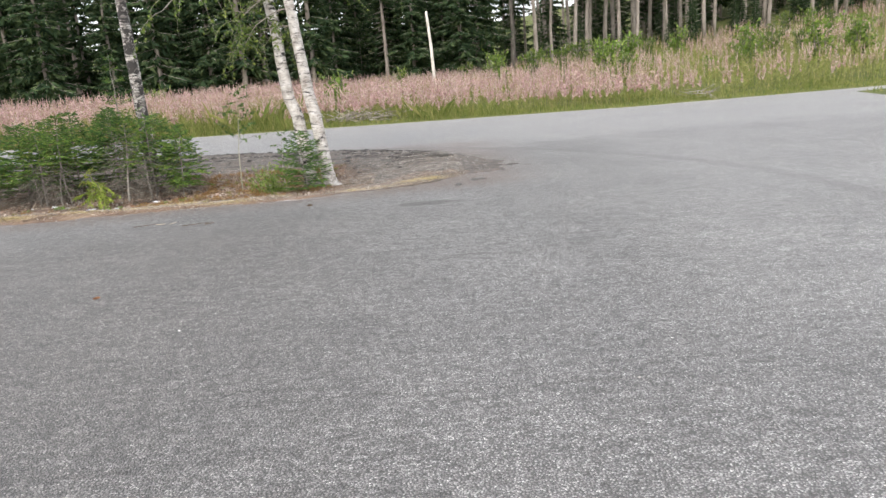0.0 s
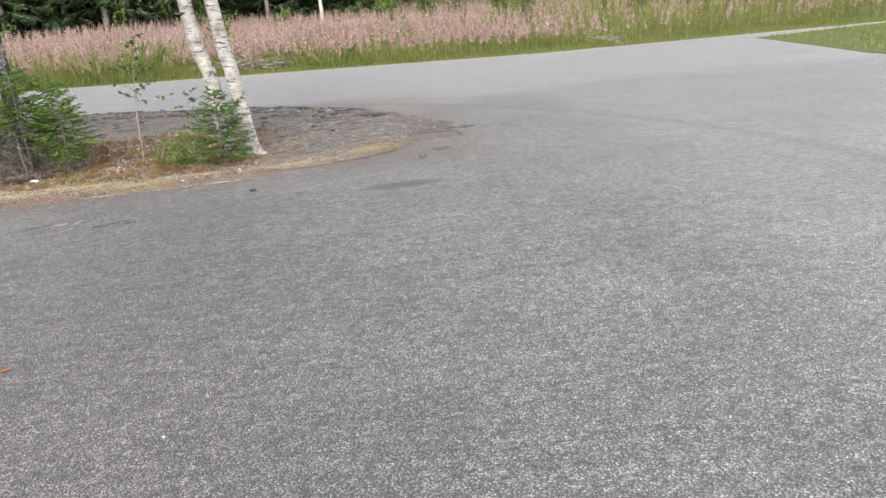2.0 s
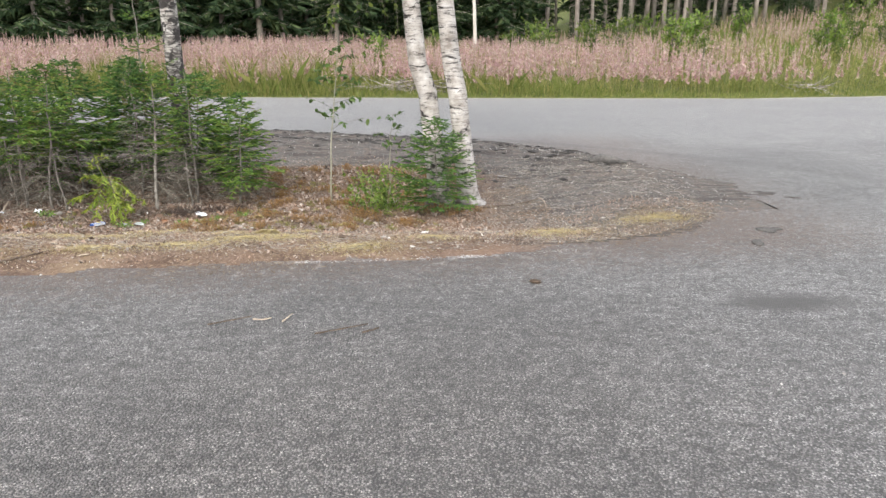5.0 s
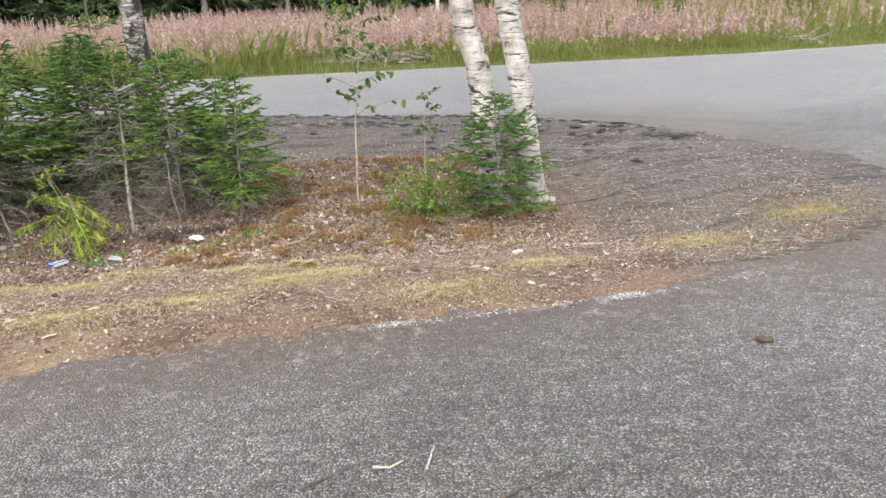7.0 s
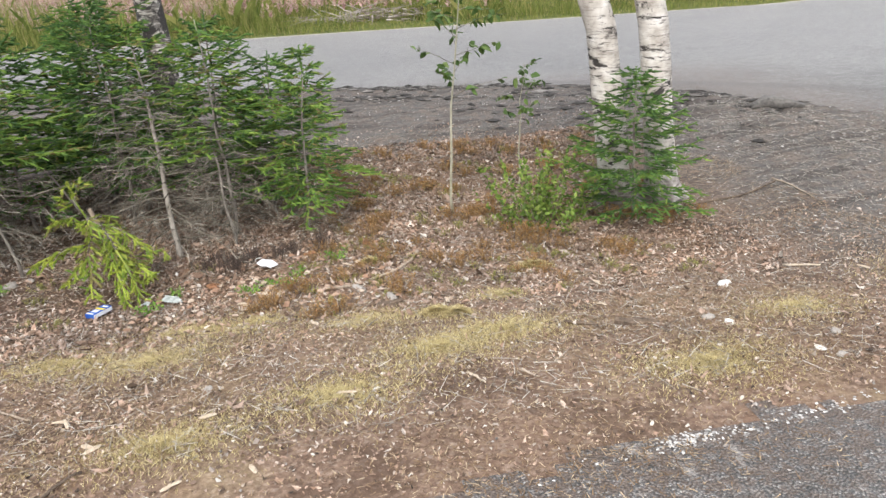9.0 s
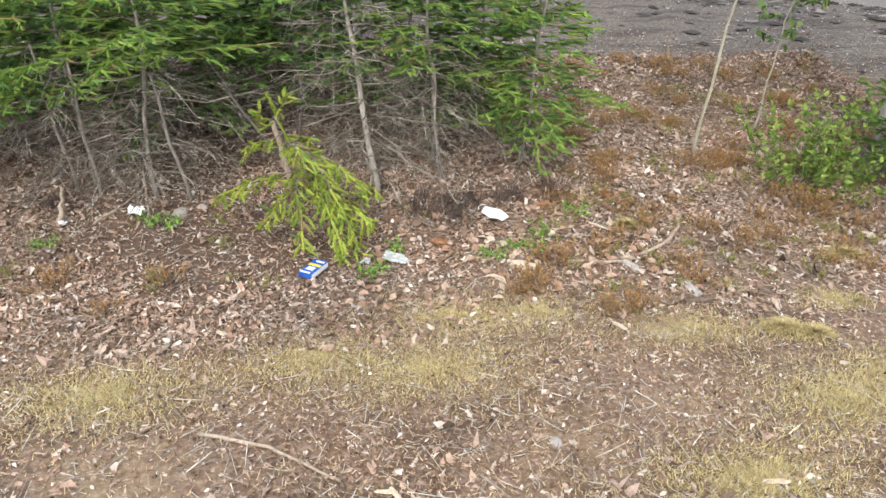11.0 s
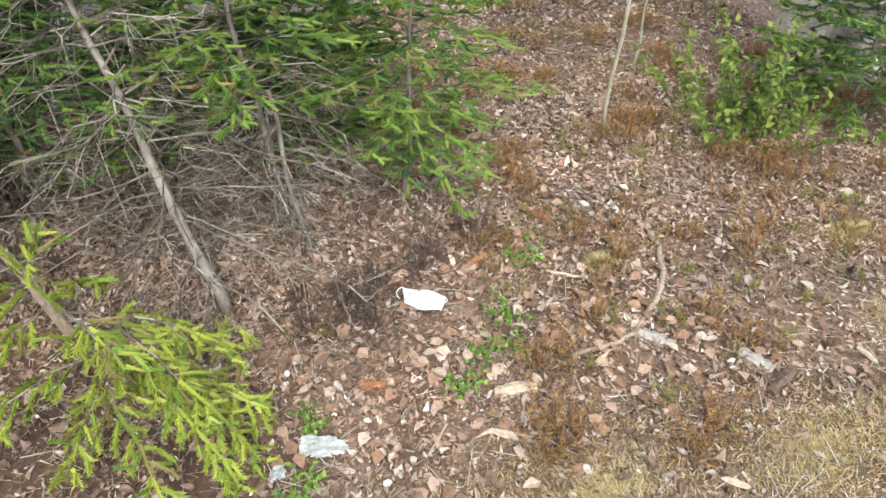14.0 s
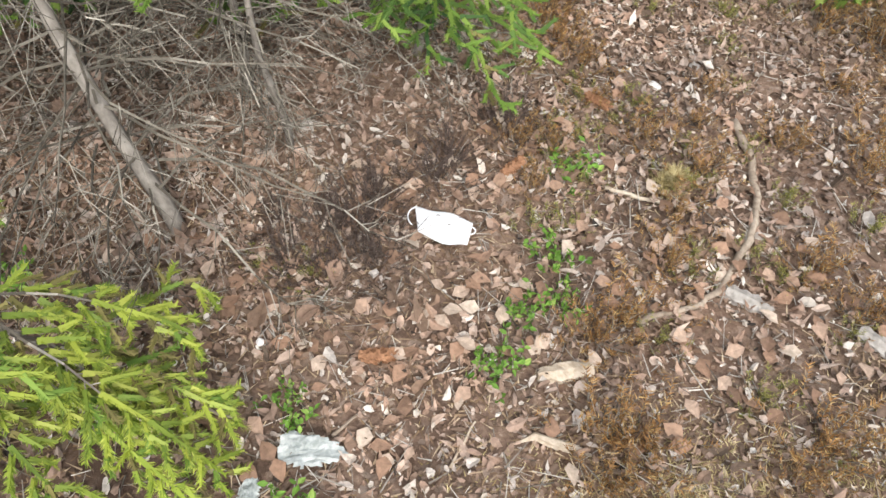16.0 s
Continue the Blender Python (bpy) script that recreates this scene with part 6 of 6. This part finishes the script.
g = Geo()
lump = np.array([(0, 0), (0.16, 0.05), (0.33, -0.06), (0.48, -0.14)])
tube(g, np.c_[lump, [0.0, 0.03, 0.03, 0.0]], [0.03, 0.09, 0.08, 0.03], 9, 0, 0.18)
ob = tagged(part("asphalt_lump", g, M_LUMP, None, "broken dark lump of asphalt at the pavement edge", True), category="asphalt lump")
ob.matrix_basis = pose(*on_ground(-0.03, 13.97, 0.02)) @ Matrix.Diagonal((1, 1, 0.8, 1))
for k, (x, y, s_) in enumerate([(0.34, 9.76, 0.05), (0.6, 10.15, 0.055), (0.7, 10.2, 0.04)]):
    stone(x, y, s_, "dark broken bit of asphalt", M_LUMP, "asphalt_piece", 40 + k, 0.4, 1.6, 0.01)


# ---- rubbish ----
def face_mask():
    """A folded white mask, bulging, with two ear loops and printed specks."""
    top = thing("face_mask", on_ground(-4.755, 11.86, 0.03), "white disposable face mask with ear loops on leaf litter", "face mask", turn=-40)
    n, m = 17, 9
    u, v = np.meshgrid(np.linspace(-1, 1, n), np.linspace(-1, 1, m), indexing="ij")
    X = u * (0.078 - 0.014 * (1 - v) / 2) + 0.01 * (1 - v) / 2
    Y = v * 0.04 - 0.016 * (1 - u ** 2) * (v < 0) * np.abs(v) - 0.008 * u + 0.002 * np.sin(u * 5) * v
    Z = 0.016 * (1 - u ** 4) * (1 - 0.6 * v ** 2) + 0.0025 * np.sin(v * 11) + 0.004 * np.sin(u * 4 + v)
    V = np.stack([X, Y, Z], -1).reshape(-1, 3)
    V2 = V - [0, 0, 0.0025]
    i, j = np.meshgrid(np.arange(n - 1), np.arange(m - 1), indexing="ij")
    q = np.stack([i * m + j, (i + 1) * m + j, (i + 1) * m + j + 1, i * m + j + 1], -1).reshape(-1, 4)
    g = Geo().add(V, q)
    g.add(V2, q[:, ::-1])
    part("cloth", g, M_CLOTH, top, "white bulging nonwoven cloth", True)
    for sx in (-1, 1):
        g = Geo()
        t = np.linspace(-1.3, 1.3, 12)
        tube(g, np.c_[sx * (0.07 + 0.018 * np.cos(t * 1.15)), (0.03 if sx < 0 else 0.014) * np.sin(t) - 0.008 * sx, 0.01 + 0.004 * np.cos(t)], 0.0018, 6)
        part("ear_loop", g, M_CLOTH, top, "thin white elastic ear loop", True)
    for a, b, w in ((-0.012, 0.01, 0.012), (0.045, 0.02, 0.01), (0.02, -0.012, 0.008), (-0.04, -0.008, 0.006)):
        g = Geo()
        zz = 0.020 * (1 - (a / 0.082) ** 2) + 0.006
        tube(g, [(a - w / 2, b, zz), (a, b + 0.002, zz + 0.001), (a + w / 2, b + 0.003, zz)], [0.0006, 0.0013, 0.0006], 5)
        part("dirt_speck", g, M_DARKSTICK, top, "dark bit of dirt")


def cigarette_pack():
    """A flattened blue box with a yellow stripe and white print."""
    top = thing("cigarette_pack", on_ground(-5.65, 11.39, 0.02), "crushed blue and white cigarette pack with yellow stripe", "cigarette pack", turn=-34)
    blue = plain_mat("blue_card", (0.012, 0.06, 0.3), (0.03, 0.12, 0.45), 30.0, 0.4, 0.1, 0.001)
    white = plain_mat("white_card", (0.6, 0.62, 0.66), (0.8, 0.82, 0.84), 40.0, 0.5, 0.1, 0.001)
    yellow = plain_mat("yellow_card", (0.65, 0.5, 0.03), (0.85, 0.68, 0.06), 40.0, 0.5, 0.1, 0.001)

    def box(name, x0, x1, y0, y1, z0, z1, mat, label="", bevel=0.0015):
        bm = bmesh.new()
        bmesh.ops.create_cube(bm, size=1.0)
        for v in bm.verts:
            v.co = Vector((x0 + (v.co.x + 0.5) * (x1 - x0), y0 + (v.co.y + 0.5) * (y1 - y0), z0 + (v.co.z + 0.5) * (z1 - z0)))
            v.co.z += 0.06 * v.co.x
        bmesh.ops.bevel(bm, geom=bm.edges[:], offset=bevel, segments=2, affect="EDGES")
        me = bpy.data.meshes.new(name)
        bm.to_mesh(me)
        bm.free()
        me.materials.append(mat)
        part(name, me, mat, top, label)

    box("carton", -0.035, 0.035, -0.062, 0.03, 0, 0.026, blue, "blue card")
    box("lid", -0.0355, 0.0355, 0.032, 0.062, -0.0005, 0.0265, blue, "blue hinged lid")
    box("side_print", 0.034, 0.0362, -0.06, 0.06, 0.002, 0.024, white, "white side", 0.0004)
    box("stripe", -0.032, 0.032, 0.006, 0.022, 0.0245, 0.0275, yellow, "yellow stripe", 0.0004)
    box("emblem", -0.02, 0.018, -0.03, -0.004, 0.0245, 0.0276, white, "white printed panel", 0.0004)
    box("warning_bar", -0.03, 0.02, -0.056, -0.046, 0.0245, 0.0272, white, "white printed bar", 0.0004)
    box("lid_bar", -0.015, 0.028, 0.04, 0.05, 0.0252, 0.0282, white, "white printed bar", 0.0004)


def crumple(name, x, y, w, d, tall, seed, mat, label, category, turn=0.0):
    g = Geo()
    n, m = 22, 16
    u, v = np.meshgrid(np.linspace(-1, 1, n), np.linspace(-1, 1, m), indexing="ij")
    e = 1 + 0.3 * waves(u * 2, v * 2, 1.5, seed)
    X, Y = u * w / 2 * e, v * d / 2 * e
    Z = tall * (0.45 + 0.55 * waves(u, v, 3.2, seed + 1)) * (1 - 0.5 * (u ** 2 + v ** 2) / 2) + 0.004
    V = np.stack([X, Y, Z], -1).reshape(-1, 3)
    i, j = np.meshgrid(np.arange(n - 1), np.arange(m - 1), indexing="ij")
    q = np.stack([i * m + j, (i + 1) * m + j, (i + 1) * m + j + 1, i * m + j + 1], -1).reshape(-1, 4)
    q = q[(u ** 2 + v ** 2 + 0.45 * waves(u, v, 2.6, seed + 2)).ravel()[q[:, 0]] < 0.72]
    g.add(V, q)
    g.add(V - [0, 0, 0.0015], q[:, ::-1])
    ob = tagged(part(name, g, mat, None, label), category=category)
    ob.matrix_basis = pose(*on_ground(x, y, 0.012), 0, 0, turn)


face_mask()
cigarette_pack()
crumple("plastic_wrapper", -5.29, 11.5, 0.15, 0.1, 0.03, 7, M_PLASTIC, "crumpled clear-white plastic wrapper on leaf litter", "wrapper", -30)
crumple("plastic_wrapper", -5.42, 11.47, 0.06, 0.05, 0.02, 9, M_PLASTIC, "small crumpled plastic scrap on leaf litter", "wrapper", 20)
crumple("paper_tissue", -6.56, 12.0, 0.09, 0.075, 0.05, 11, M_CLOTH, "crumpled white paper tissue under the spruces", "tissue", 15)
crumple("paper_tissue", -6.86, 11.87, 0.04, 0.035, 0.03, 13, M_CLOTH, "small white paper scrap under the spruces", "tissue", 60)
stick("driftwood", [(-6.87, 11.86), (-6.9, 12.0), (-6.947, 12.17)], 0.014, "grey weathered piece of branch under the spruces", M_STICK, "wood", 0.01, 0.08)


# ---- far details ----
def slash_pile(x, y, wide, deep, n, seed):
    r = np.random.default_rng(seed)
    top = thing("brush_pile", on_ground(x, y), "low pile of grey dead branches in the grass", "brush pile")
    g = Geo()
    for _ in range(n):
        a = r.uniform(0, 6.28)
        limb(g, (r.uniform(-wide, wide) / 2, r.uniform(-deep, deep) / 2, r.uniform(0.02, 0.3)), (math.cos(a), math.sin(a) * 0.6, r.normal() * 0.12), r.uniform(0.4, 1.3), r.uniform(0.01, 0.03), r, 0.0, 4)
    tagged(part("branch_wood", g, M_GREYWOOD, top), kind="stuff")


M_GREYWOOD = island_mat("grey_dead_wood", [(0, (0.25, 0.21, 0.19)), (0.6, (0.42, 0.37, 0.34)), (1, (0.58, 0.53, 0.5))], 0.9, blotch=12.0)
slash_pile(-2.6, 28.6, 3.6, 1.2, 110, 401)
slash_pile(11.2, 28.7, 1.2, 0.6, 22, 402)
g = Geo()
tube(g, [(0, 0, -0.2), (0.02, 0, 1.5), (-0.05, 0.02, 3.2), (-0.16, 0.02, 4.6), (-0.2, 0.02, 5.1)], [0.11, 0.1, 0.09, 0.08, 0.06], 9)
ob = tagged(part("dead_tree", g, plain_mat("bare_silver_wood", (0.5, 0.46, 0.4), (0.75, 0.72, 0.66), 6.0, 0.8, 0.3, 0.01, (1, 1, 0.2)), None, "tall pale broken dead tree trunk in the field", True), category="dead tree")
ob.matrix_basis = pose(*on_ground(0.75, 44.0))

# the largest dry leaves, one by one
M_SINGLE_LEAF = island_mat("single_fallen_leaf", [(0, (0.2, 0.125, 0.085)), (0.45, (0.34, 0.21, 0.14)), (0.7, (0.44, 0.31, 0.23)), (1, (0.56, 0.47, 0.38))], 0.8, 0.1, blotch=90.0, per_object=True)
one = Geo()
leaves(one, [(0, 0, 0)], [(1, 0, 0.05)], 0.046, seed=77, ratio=0.78, flat=0.1)
leaf_mesh = [one.mesh("leaf", [M_SINGLE_LEAF])]
for k in range(3):
    one = Geo()
    leaves(one, [(0, 0, 0)], [(1, 0, 0.1 * k - 0.1)], 0.038 + 0.006 * k, seed=78 + k, ratio=0.7, flat=0.3)
    leaf_mesh.append(one.mesh("leaf", [M_SINGLE_LEAF]))
lr = np.random.default_rng(500)
for k in range(280):
    lx, ly = lr.uniform(-5.5, -3.9), lr.uniform(11.05, 12.2)
    ob = part("leaf", leaf_mesh[k % 4], None, litter)
    ob.matrix_basis = pose(*on_ground(lx, ly, 0.018), lr.normal() * 9, lr.normal() * 9, lr.uniform(0, 360))
